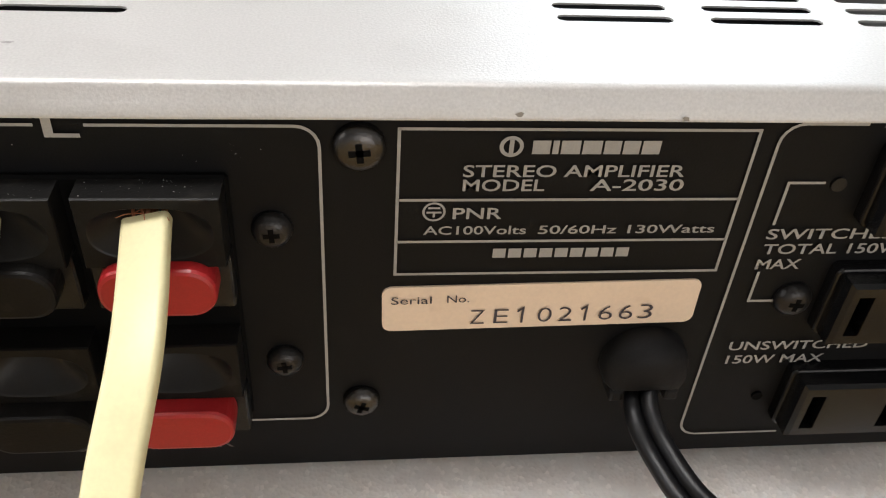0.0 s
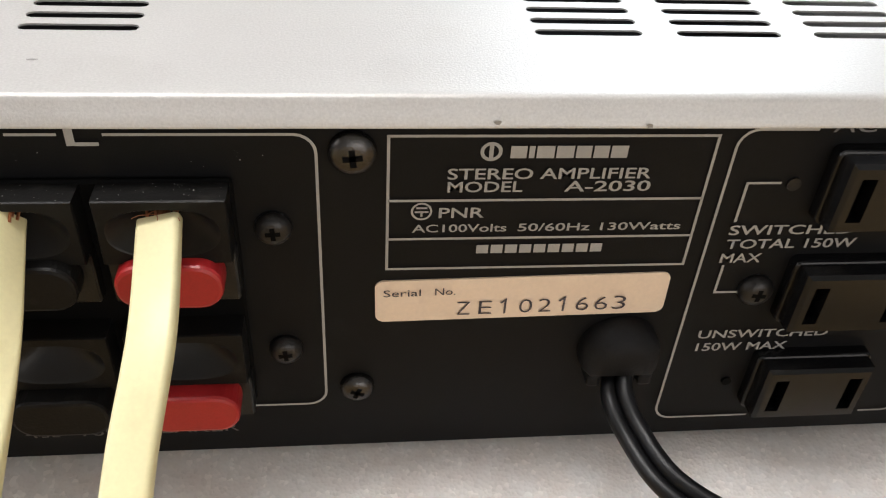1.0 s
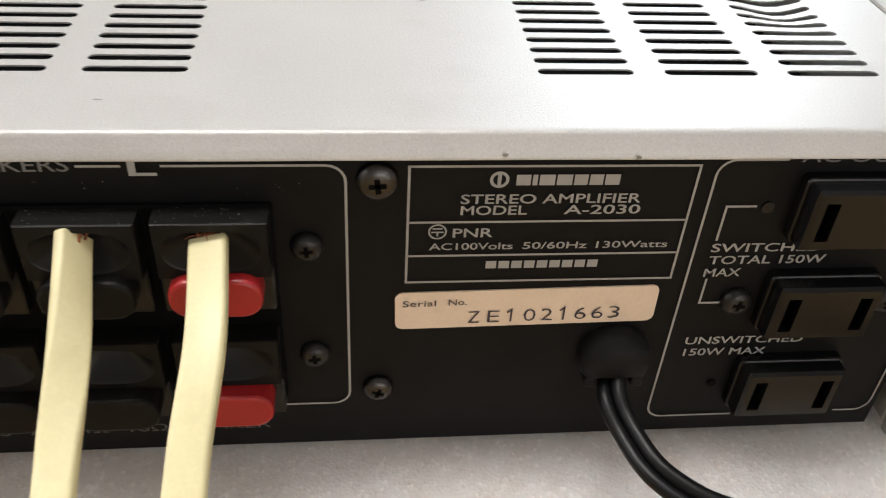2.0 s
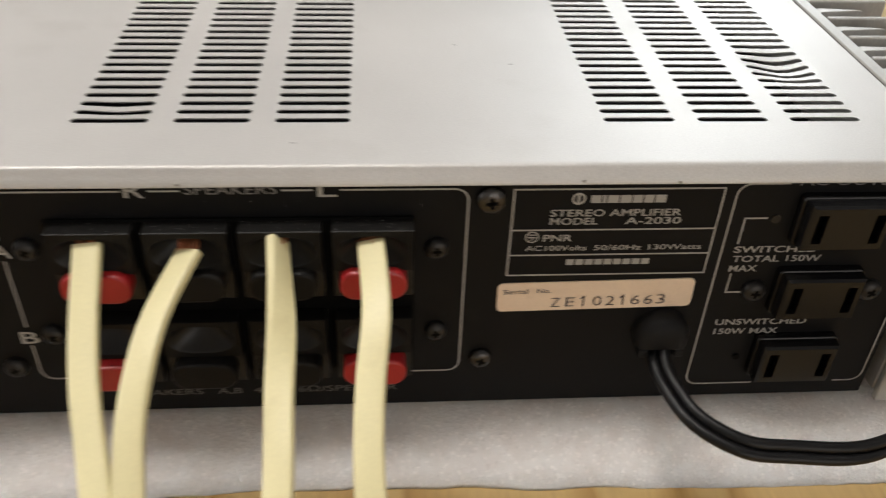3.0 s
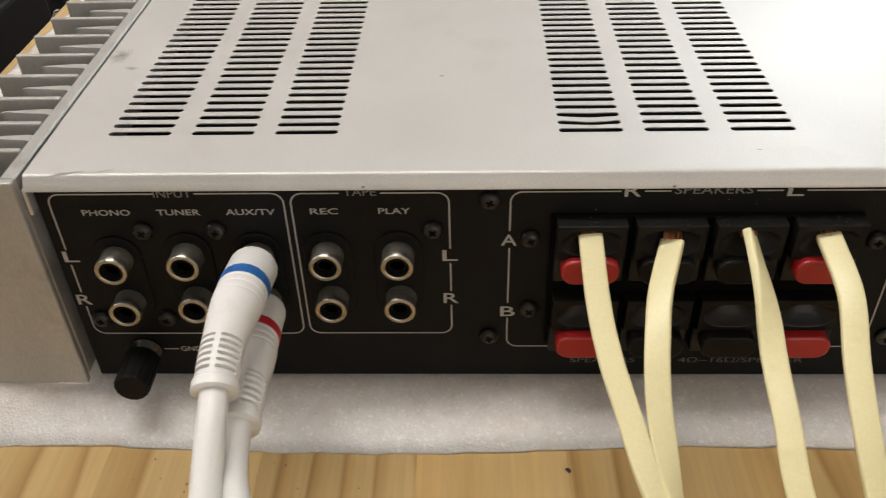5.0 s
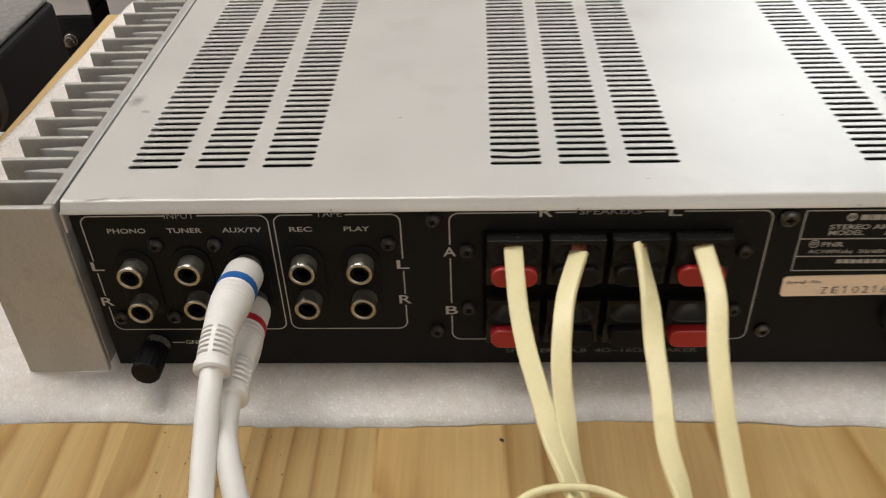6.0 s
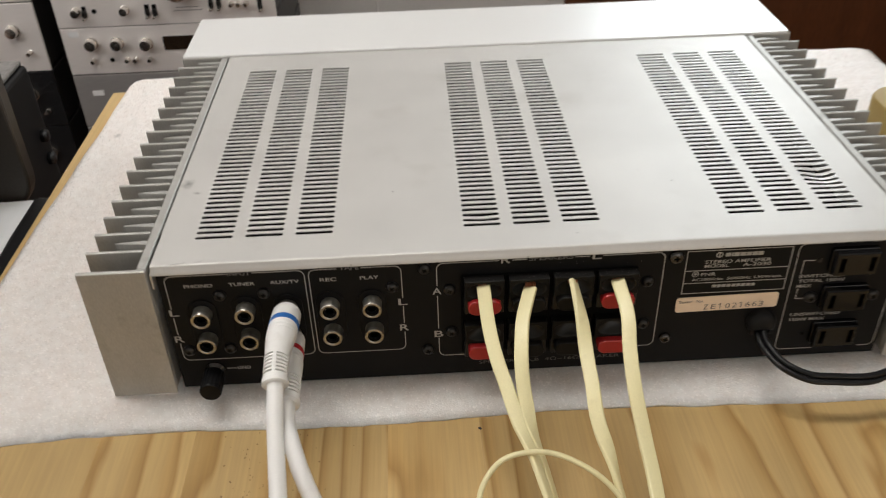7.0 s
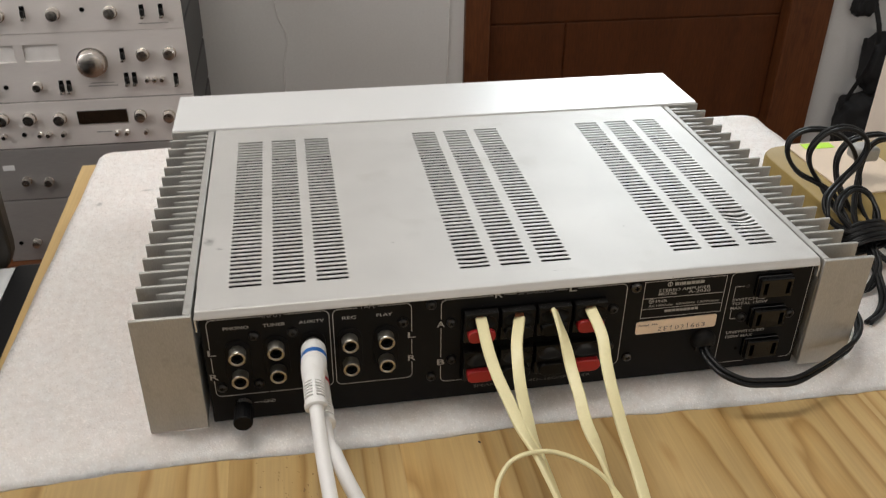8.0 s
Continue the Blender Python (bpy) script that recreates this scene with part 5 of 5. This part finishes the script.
# ---- things round the table ----
def cable_bundle():
    """The coiled and tied rest of the cord: loops standing up from a wrap, and strands on the foam."""
    b = thing("cable_bundle", (0.268, 0.095, 0.0095), "tied coil of black twin core cable on the foam", "cable")
    loops = (
        [(0.2584, 0.0945, 0.0326), (0.2595, 0.1122, 0.0402), (0.2587, 0.1268, 0.0470), (0.2507, 0.1370, 0.0520), (0.2361, 0.1396, 0.0598), (0.2258, 0.1408, 0.0726), (0.2251, 0.1419, 0.0844), (0.2350, 0.1431, 0.0902), (0.2512, 0.1442, 0.0895), (0.2660, 0.1454, 0.0835), (0.2797, 0.1465, 0.0711), (0.2906, 0.1477, 0.0504), (0.2853, 0.1323, 0.0355), (0.2804, 0.1000, 0.0280)],
        [(0.2680, 0.0900, 0.0320), (0.2440, 0.0990, 0.0400), (0.2448, 0.1141, 0.0499), (0.2621, 0.1287, 0.0554), (0.2743, 0.1312, 0.0676), (0.2790, 0.1323, 0.0793), (0.2739, 0.1334, 0.0891), (0.2608, 0.1345, 0.0944), (0.2471, 0.1355, 0.0913), (0.2393, 0.1366, 0.0798), (0.2418, 0.1377, 0.0667), (0.2526, 0.1373, 0.0518), (0.2563, 0.1233, 0.0425), (0.2618, 0.0960, 0.0310)],
        [(0.3330, 0.1700, 0.0620), (0.3152, 0.1650, 0.0727), (0.2985, 0.1623, 0.0741), (0.2832, 0.1596, 0.0706), (0.2764, 0.1569, 0.0601), (0.2778, 0.1541, 0.0464), (0.2764, 0.1379, 0.0365), (0.2754, 0.1202, 0.0295), (0.2738, 0.0970, 0.0290)],
        [(0.2600, 0.0900, 0.0320), (0.2499, 0.1050, 0.0449), (0.2595, 0.1180, 0.0499), (0.2735, 0.1250, 0.0517), (0.2826, 0.1215, 0.0480), (0.2828, 0.1105, 0.0409), (0.2748, 0.0940, 0.0320)],
        [(0.2662, 0.0930, 0.0300), (0.2694, 0.1140, 0.0368), (0.2870, 0.1430, 0.0497), (0.2911, 0.1465, 0.0704), (0.3041, 0.1500, 0.0763), (0.3250, 0.1540, 0.0700), (0.3350, 0.1560, 0.0520)],
        [(0.2680, 0.0960, 0.0280), (0.2800, 0.0850, 0.0170), (0.2950, 0.0900, 0.0118), (0.3020, 0.1050, 0.0112), (0.2930, 0.1220, 0.0130), (0.2760, 0.1200, 0.0220), (0.2700, 0.1000, 0.0270)],
    )
    for k, pts in enumerate(loops):
        twin_cable(b, pts, 0.0015, Vector((0.9, 0.5, -0.5)) if k == 4 else Vector((0.25 - 0.1 * (k % 3), 1, 0.1 + 0.2 * (k % 2))), "loop", 7)
    for pts in ([(0.2703, 0.0960, 0.0290), (0.2637, 0.0771, 0.0232), (0.2600, 0.0617, 0.0173), (0.2552, 0.0478, 0.0126), (0.2451, 0.0354, 0.0112), (0.2309, 0.0260, 0.0110)], [(0.2685, 0.0900, 0.0300), (0.2645, 0.0720, 0.0220), (0.2540, 0.0600, 0.0150), (0.2400, 0.0570, 0.0112), (0.2280, 0.0620, 0.0110)]):
        twin_cable(b, pts, 0.0015, Vector((1, 0.3, 0.1)), "strand", 7)
    for k in range(4):
        pts = []
        for a in range(0, 361, 30):
            c, s = math.cos(radians(a)), math.sin(radians(a))
            pts.append((0.2680 + (0.0165 + 0.0006 * k) * c, 0.0905 + 0.0034 * k - 0.0050 * s + 0.003 * c, 0.0270 + 0.0016 * k + 0.0085 * s))
        twin_cable(b, pts, 0.0014, Vector((0, 0.9, 0.4)), "wrap", 4)
    part("plug", box(bmesh.new(), 0.2990, 0.3170, 0.1640, 0.1800, 0.0510, 0.0620, 0.0025, 3), ALLOY, b, "grey plug")


def khaki_box():
    k = thing("card_box", (0.36, 0.17, 0.0085), "khaki card box with a beige lid beside the amplifier", "box")
    for name, z0, z1, (ax, bx, ay, by), r, mat in (("box_body", 0.009, 0.0325, (0.262, 0.440, 0.112, 0.2425), 0.022, KHAKI), ("box_lid", 0.0326, 0.0338, (0.2870, 0.350, 0.150, 0.2405), 0.004, LIDCARD)):
        out = []
        for x, y, a0 in ((ax + r, by - r, 90), (ax + r, ay + r, 180), (bx - r, ay + r, 270), (bx - r, by - r, 0)):
            out += [(x + r * math.cos(radians(a0 + 90 * i / 8)), y + r * math.sin(radians(a0 + 90 * i / 8))) for i in range(9)]
        bm = bmesh.new()
        cx, cy = (ax + bx) / 2, (ay + by) / 2
        rings = [[bm.verts.new((x + (cx - x) * g, y + (cy - y) * g, z)) for x, y in out] for z, g in ((z0, 0.0), (z1 - (z1 - z0) * 0.12, 0.0), (z1 - (z1 - z0) * 0.03, 0.012), (z1, 0.03))]
        for p, q in zip(rings, rings[1:]):
            for i in range(len(out)):
                j = (i + 1) % len(out)
                bm.faces.new((p[i], p[j], q[j], q[i]))
        bm.faces.new(rings[0][::-1])
        bm.faces.new(rings[-1])
        bmesh.ops.recalc_face_normals(bm, faces=bm.faces[:])
        soften(part(name, bm, mat, k, "loose beige card" if name == "box_lid" else ""), 35)
    pouch = bmesh.new()
    bmesh.ops.create_icosphere(pouch, subdivisions=4, radius=1.0)
    for v in pouch.verts:
        d = v.co.normalized()
        q = 1 + 0.10 * noise.noise(d * 2.5)
        v.co = (0.386 + 0.034 * q * math.copysign(abs(d.x) ** 0.6, d.x), 0.176 + 0.030 * q * math.copysign(abs(d.y) ** 0.6, d.y), max(0.0327, 0.0460 + 0.0135 * q * math.copysign(abs(d.z) ** 0.6, d.z)))
    solid("pouch", pouch, FABRIC, "small black fabric pouch on the khaki box", "pouch", flat=False)
    part("sticker", box(bmesh.new(), 0.2990, 0.3250, 0.2285, 0.2385, 0.0338, 0.0341), GREEN, k, "bright green sticker")


def side_stand():
    s = thing("side_stand", (0.62, -0.05, FLOOR_Z), "low wooden stand beside the work table", "stand")
    part("stand_top", box(bmesh.new(), 0.335, 0.90, -0.40, 0.246, -0.020, 0.0080, 0.002), PINE, s)
    for x in (0.36, 0.87):
        for y in (-0.37, 0.21):
            part("leg", box(bmesh.new(), x - 0.02, x + 0.02, y - 0.02, y + 0.02, FLOOR_Z, -0.020, 0.002), PINE, s)


def carton():
    c = thing("carton", (0.60, 0.40, FLOOR_Z), "tall pale beige cardboard carton standing on the floor", "box")
    bm = box(bmesh.new(), -0.11, 0.11, -0.11, 0.11, FLOOR_Z, 0.048, 0.002)
    bmesh.ops.transform(bm, matrix=pose(0.672, 0.430, 0.0, 0, 0, 66), verts=bm.verts[:])
    part("carton_body", bm, PINKBOARD, c)


def hanging_bags():
    b = thing("hanging_bag", (1.589, 1.84, -0.572), "black fabric bag with straps hanging on the wall", "bag")
    rng = random.Random(8)

    def lump(cx, cy, cz, rx, ry, rz, seed):
        bm = bmesh.new()
        bmesh.ops.create_icosphere(bm, subdivisions=4, radius=1.0)
        for v in bm.verts:
            d = v.co.normalized()
            k = 1 + 0.22 * noise.noise(d * 2.2 + Vector((seed, 0, 0))) + 0.07 * noise.noise(d * 7 + Vector((0, seed, 0)))
            q = Vector([math.copysign(abs(c) ** 0.6, c) for c in d])
            v.co = (cx + q.x * rx * k, cy + q.y * ry * k, cz + q.z * rz * k)
        return bm

    part("bag_body", lump(1.604, 1.845, -0.492, 0.07, 0.045, 0.085, 3), FABRIC, b, flat=False)
    part("bag_pocket", lump(1.574, 1.835, -0.672, 0.085, 0.05, 0.085, 6), FABRIC, b, flat=False)
    part("bag_flap", lump(1.504, 1.865, -0.322, 0.03, 0.025, 0.035, 9), FABRIC, b, flat=False)
    for pts in (((1.519, 1.86, -0.172), (1.524, 1.85, -0.302), (1.549, 1.83, -0.402), (1.534, 1.82, -0.492), (1.509, 1.83, -0.572), (1.499, 1.84, -0.632)), ((1.609, 1.86, -0.172), (1.604, 1.85, -0.372), (1.589, 1.80, -0.472), (1.609, 1.80, -0.592))):
        part("strap", sweep(bmesh.new(), smooth_path(pts), rounded(0.018, 0.003, 0.001, 2), Vector((1, 0.2, 0))), FABRIC, b)
    part("buckle", lathe(bmesh.new(), (1.569, 1.80, -0.417), (0, -1, 0), [(0, 0.012), (0.004, 0.012), (0.004, 0.007), (0, 0.007)], 16), NICKEL, b)


def equipment_unit(name, x0, x1, z0, z1, y, label, depth=0.39, front=None, windows=()):
    u = thing(name, ((x0 + x1) / 2, y + depth / 2, z0), label, "receiver", "stacked receivers")
    part("case", box(bmesh.new(), x0 + 0.004, x1 - 0.004, y + 0.006, y + depth, z0 + 0.002, z1 - 0.002, 0.003), CASE, u)
    if windows:
        # a plate with openings, each (x0, x1) between the same two heights
        bm = bmesh.new()
        cuts = [c for pair in windows[:-1] for c in pair]
        holed_face(bm, [x0] + cuts + [x1], [z0 + 0.0003, windows[-1][0], windows[-1][1], z1 - 0.0003], y, [(2 * i + 1, 1) for i in range(len(windows) - 1)], 0.0055)
        for xa, xb, za, zb in ((x0, x0 + 0.0012, z0, z1), (x1 - 0.0012, x1, z0, z1), (x0, x1, z0 + 0.0003, z0 + 0.0015), (x0, x1, z1 - 0.0015, z1 - 0.0003)):
            box(bm, xa, xb, y + 0.0003, y + 0.006, za, zb)
        bmesh.ops.recalc_face_normals(bm, faces=bm.faces[:])
        part("faceplate", bm, front or FACE, u)
    else:
        part("faceplate", box(bmesh.new(), x0, x1, y, y + 0.006, z0 + 0.0003, z1 - 0.0003, 0.0012), front or FACE, u)
    return u


def knob_mesh(r, length):
    seg = 28
    bm = bmesh.new()
    lathe(bm, (0, 0, 0), (0, -1, 0), [(0, r * 1.12), (0.003, r * 1.12), (0.0035, r), (length - 0.0015, r * 0.95), (length, r * 0.88), (length + r * 0.10, 0.0)], seg)
    return soft_mesh(mesh_of("knob", bm, KNOB))


METERPRINT = material("faded_print", (0.20, 0.19, 0.18), rough=0.6, vary=0.1, bump=0)


def receivers():
    y = 1.35
    K = {r: knob_mesh(r, 0.011 + r * 0.5) for r in (0.0045, 0.0085, 0.0115, 0.026)}
    lever = mesh_of("lever", box(bmesh.new(), -0.0034, 0.0034, -0.009, 0.0, -0.006, 0.004, 0.001), PLASTIC)
    tip = mesh_of("lever_tip", box(bmesh.new(), -0.0036, 0.0036, -0.014, -0.001, -0.0125, -0.0075, 0.0012), KNOB)
    slit = mesh_of("slit", box(bmesh.new(), -0.0042, 0.0042, -0.001, 0.0, -0.011, 0.012), HOLE)
    socket = mesh_of("socket", lathe(bmesh.new(), (0, 0, 0), (0, -1, 0), [(0, 0.0045), (0.0012, 0.0045), (0.0012, 0.0)], 16), HOLE)

    def knobs(u, rows):
        for r, spots in rows:
            for x, z in spots:
                part_at("knob", K[r], (x, y, z), u)

    def levers(u, spots):
        for x, z in spots:
            part_at("slit", slit, (x, y, z), u)
            part_at("lever", lever, (x, y, z), u)
            part_at("lever_tip", tip, (x, y, z), u)

    x0, x1 = -0.732, -0.310
    a = equipment_unit("receiver", x0, x1, -0.1702, -0.0140, y, "silver faced receiver on top of the stack")
    knobs(a, ((0.0115, ((-0.542, -0.134), (-0.440, -0.134), (-0.640, -0.134))),))
    levers(a, ((-0.383, -0.134), (-0.348, -0.134), (-0.595, -0.130), (-0.630, -0.064), (-0.560, -0.064)))
    part_at("socket", socket, (-0.490, y, -0.128), a)
    b = equipment_unit("receiver", x0, x1, -0.3030, -0.1704, y, "silver faced amplifier with meters and a big volume knob", windows=((-0.6900, -0.6260), (-0.6100, -0.5470), (-0.2240, -0.1910)))
    knobs(b, ((0.026, ((-0.490, -0.229),)), (0.0115, ((-0.394, -0.217), (-0.344, -0.217))), (0.0085, ((-0.598, -0.272), (-0.690, -0.272))), (0.0045, ((-0.393, -0.268), (-0.379, -0.268), (-0.365, -0.268)))))
    levers(b, ((-0.432, -0.216), (-0.432, -0.265), (-0.417, -0.265), (-0.339, -0.270), (-0.555, -0.275), (-0.541, -0.275), (-0.675, -0.274)))
    part_at("socket", socket, (-0.656, y, -0.272), b)
    for x in (-0.6900, -0.6100):
        part("meter", box(bmesh.new(), x + 0.001, x + 0.062, y + 0.0040, y + 0.0050, -0.2236, -0.1914), METER, b)
    for u, px0, px1, pz in ((a, -0.392, -0.338, -0.158), (b, -0.500, -0.456, -0.271), (b, -0.505, -0.450, -0.277)):
        part("print_bar", box(bmesh.new(), px0, px1, y - 0.0004, y, pz - 0.0006, pz + 0.0006), METERPRINT, u)
    c = equipment_unit("receiver", x0, x1, -0.4000, -0.3050, y, "silver faced receiver with a dark display")
    knobs(c, ((0.0115, ((-0.418, -0.342), (-0.363, -0.346), (-0.571, -0.340), (-0.627, -0.337), (-0.677, -0.336))), (0.0045, ((-0.468, -0.376), (-0.449, -0.376), (-0.412, -0.376), (-0.614, -0.371), (-0.598, -0.371), (-0.570, -0.372), (-0.681, -0.371)))))
    part_at("socket", socket, (-0.645, y, -0.371), c)
    part("label", box(bmesh.new(), -0.7170, -0.6985, y - 0.0006, y, -0.3220, -0.3110), PAPER, c, "small white label")
    part("print_bar", box(bmesh.new(), -0.508, -0.478, y - 0.0004, y, -0.3738, -0.3724), METERPRINT, c)
    part("display", box(bmesh.new(), -0.538, -0.443, y - 0.002, y, -0.3550, -0.3270, 0.0008), GLASS_DARK, c)
    d = equipment_unit("receiver", x0, x1, -0.5140, -0.4020, y, "dull grey faced tape unit in the stack", front=GREYFACE)
    knobs(d, ((0.0085, ((-0.661, -0.470), (-0.619, -0.474), (-0.560, -0.474), (-0.460, -0.474))),))
    part("label", box(bmesh.new(), -0.701, -0.679, y - 0.001, y, -0.4460, -0.4350), PAPER, d, "small white label")
    e = equipment_unit("receiver", x0, x1, -0.6580, -0.5160, y, "dull grey faced unit at the foot of the stack", front=GREYFACE)
    knobs(e, ((0.0085, ((-0.672, -0.614), (-0.610, -0.614), (-0.540, -0.614))),))
    part_at("socket", socket, (-0.705, y, -0.614), e)
    solid("stand", box(bmesh.new(), -1.25, -0.30, 1.33, 1.76, FLOOR_Z, -0.6585, 0.004), CASING, "low red brown board under the stacked receivers", "stand")
    # the next stack, past a dark gap
    z = -0.658
    for h in (0.150, 0.120, 0.140, 0.130, 0.150):
        # Low units get a black face, painting the shadow they stand in.
        u = equipment_unit("receiver", -1.20, -0.769, z, z + h - 0.002, y, "silver faced receiver in the second stack" if z > -0.41 else "receiver low in the second stack, face blackened for shade", front=FACE if z > -0.41 else GLOSSY)
        knobs(u, ((0.0115, ((-0.82, z + h * 0.6), (-0.88, z + h * 0.6), (-1.10, z + h * 0.6))), (0.0045, ((-0.95, z + h * 0.3), (-0.92, z + h * 0.3), (-0.80, z + h * 0.28)))))
        z += h


def left_clutter():
    # black machine with a paper in its tray, below the table's level
    p = thing("printer", (-0.50, 0.05, FLOOR_Z), "black printer with a white paper in its tray", "printer")
    part("printer_body", box(bmesh.new(), -0.72, -0.325, -0.22, 0.236, FLOOR_Z, -0.050, 0.008), GLOSSY, p)
    part("tray", box(bmesh.new(), -0.330, -0.2970, -0.20, 0.250, -0.050, -0.029, 0.004), BLACKBOX, p)
    part("tray_floor", box(bmesh.new(), -0.70, -0.346, -0.20, 0.232, -0.050, -0.038, 0.002), PLASTIC, p)
    cover = bmesh.new()
    plate(cover, [(x + 0.030 * math.cos(radians(a0 + 15 * i)), z + 0.030 * math.sin(radians(a0 + 15 * i))) for x, z, a0 in ((0.139, 0.0655, 0), (-0.139, 0.0655, 90), (-0.139, -0.0655, 180), (0.139, -0.0655, 270)) for i in range(7)], (-0.500, 0.2640, 0.0495), 0.012, 0.002)
    part("raised_cover", cover, BROWNCASE, p, "brownish black cover with a pale rim")
    # Unseen block, added to shade the front-left foam from the west lamp.
    part("light_blocker", box(bmesh.new(), -0.668, -0.362, -0.19, 0.2515, -0.034, 0.135, 0.010, 3), BLACKBOX, p)
    bm = bmesh.new()
    n = 12
    rows = [[bm.verts.new((-0.42 + 0.094 * i / n, -0.05 + 0.297 * j / n, -0.0275 + 0.004 * math.sin(i / n * 2.2) * math.cos(j / n * 3))) for i in range(n + 1)] for j in range(n + 1)]
    for j in range(n):
        for i in range(n):
            bm.faces.new((rows[j][i], rows[j][i + 1], rows[j + 1][i + 1], rows[j + 1][i]))
    ext = bmesh.ops.extrude_face_region(bm, geom=bm.faces[:])["geom"]
    bmesh.ops.translate(bm, vec=(0, 0, -0.0015), verts=[v for v in ext if isinstance(v, bmesh.types.BMVert)])
    part("paper", bm, PAPER, p, "white sheets of paper", flat=False)
    # black loudspeaker standing in front of the racks
    s = thing("loudspeaker", (-0.80, 0.80, FLOOR_Z), "black loudspeaker box on the floor, top greyed for sheen", "loudspeaker")
    part("cabinet", box(bmesh.new(), -1.06, -0.617, 0.67, 0.925, FLOOR_Z, -0.199, 0.008, 3), BLACKBOX, s)
    part("top_board", box(bmesh.new(), -1.055, -0.622, 0.675, 0.920, -0.1989, -0.192, 0.003, 2), GREYTOP, s, "top board coloured grey for its sheen")
    part("grille", box(bmesh.new(), -1.03, -0.64, 0.655, 0.669, FLOOR_Z + 0.03, -0.227, 0.006), FABRIC, s)
    for z in (-0.306, -0.344):
        part("side_knob", lathe(bmesh.new(), (-0.617, 0.90, z), (1, 0, 0), [(0, 0.010), (0.008, 0.009), (0.010, 0.006), (0.010, 0.0)], 20), GLOSSY, s, flat=False)


cable_bundle()
side_stand()
khaki_box()
carton()
hanging_bags()
receivers()
left_clutter()
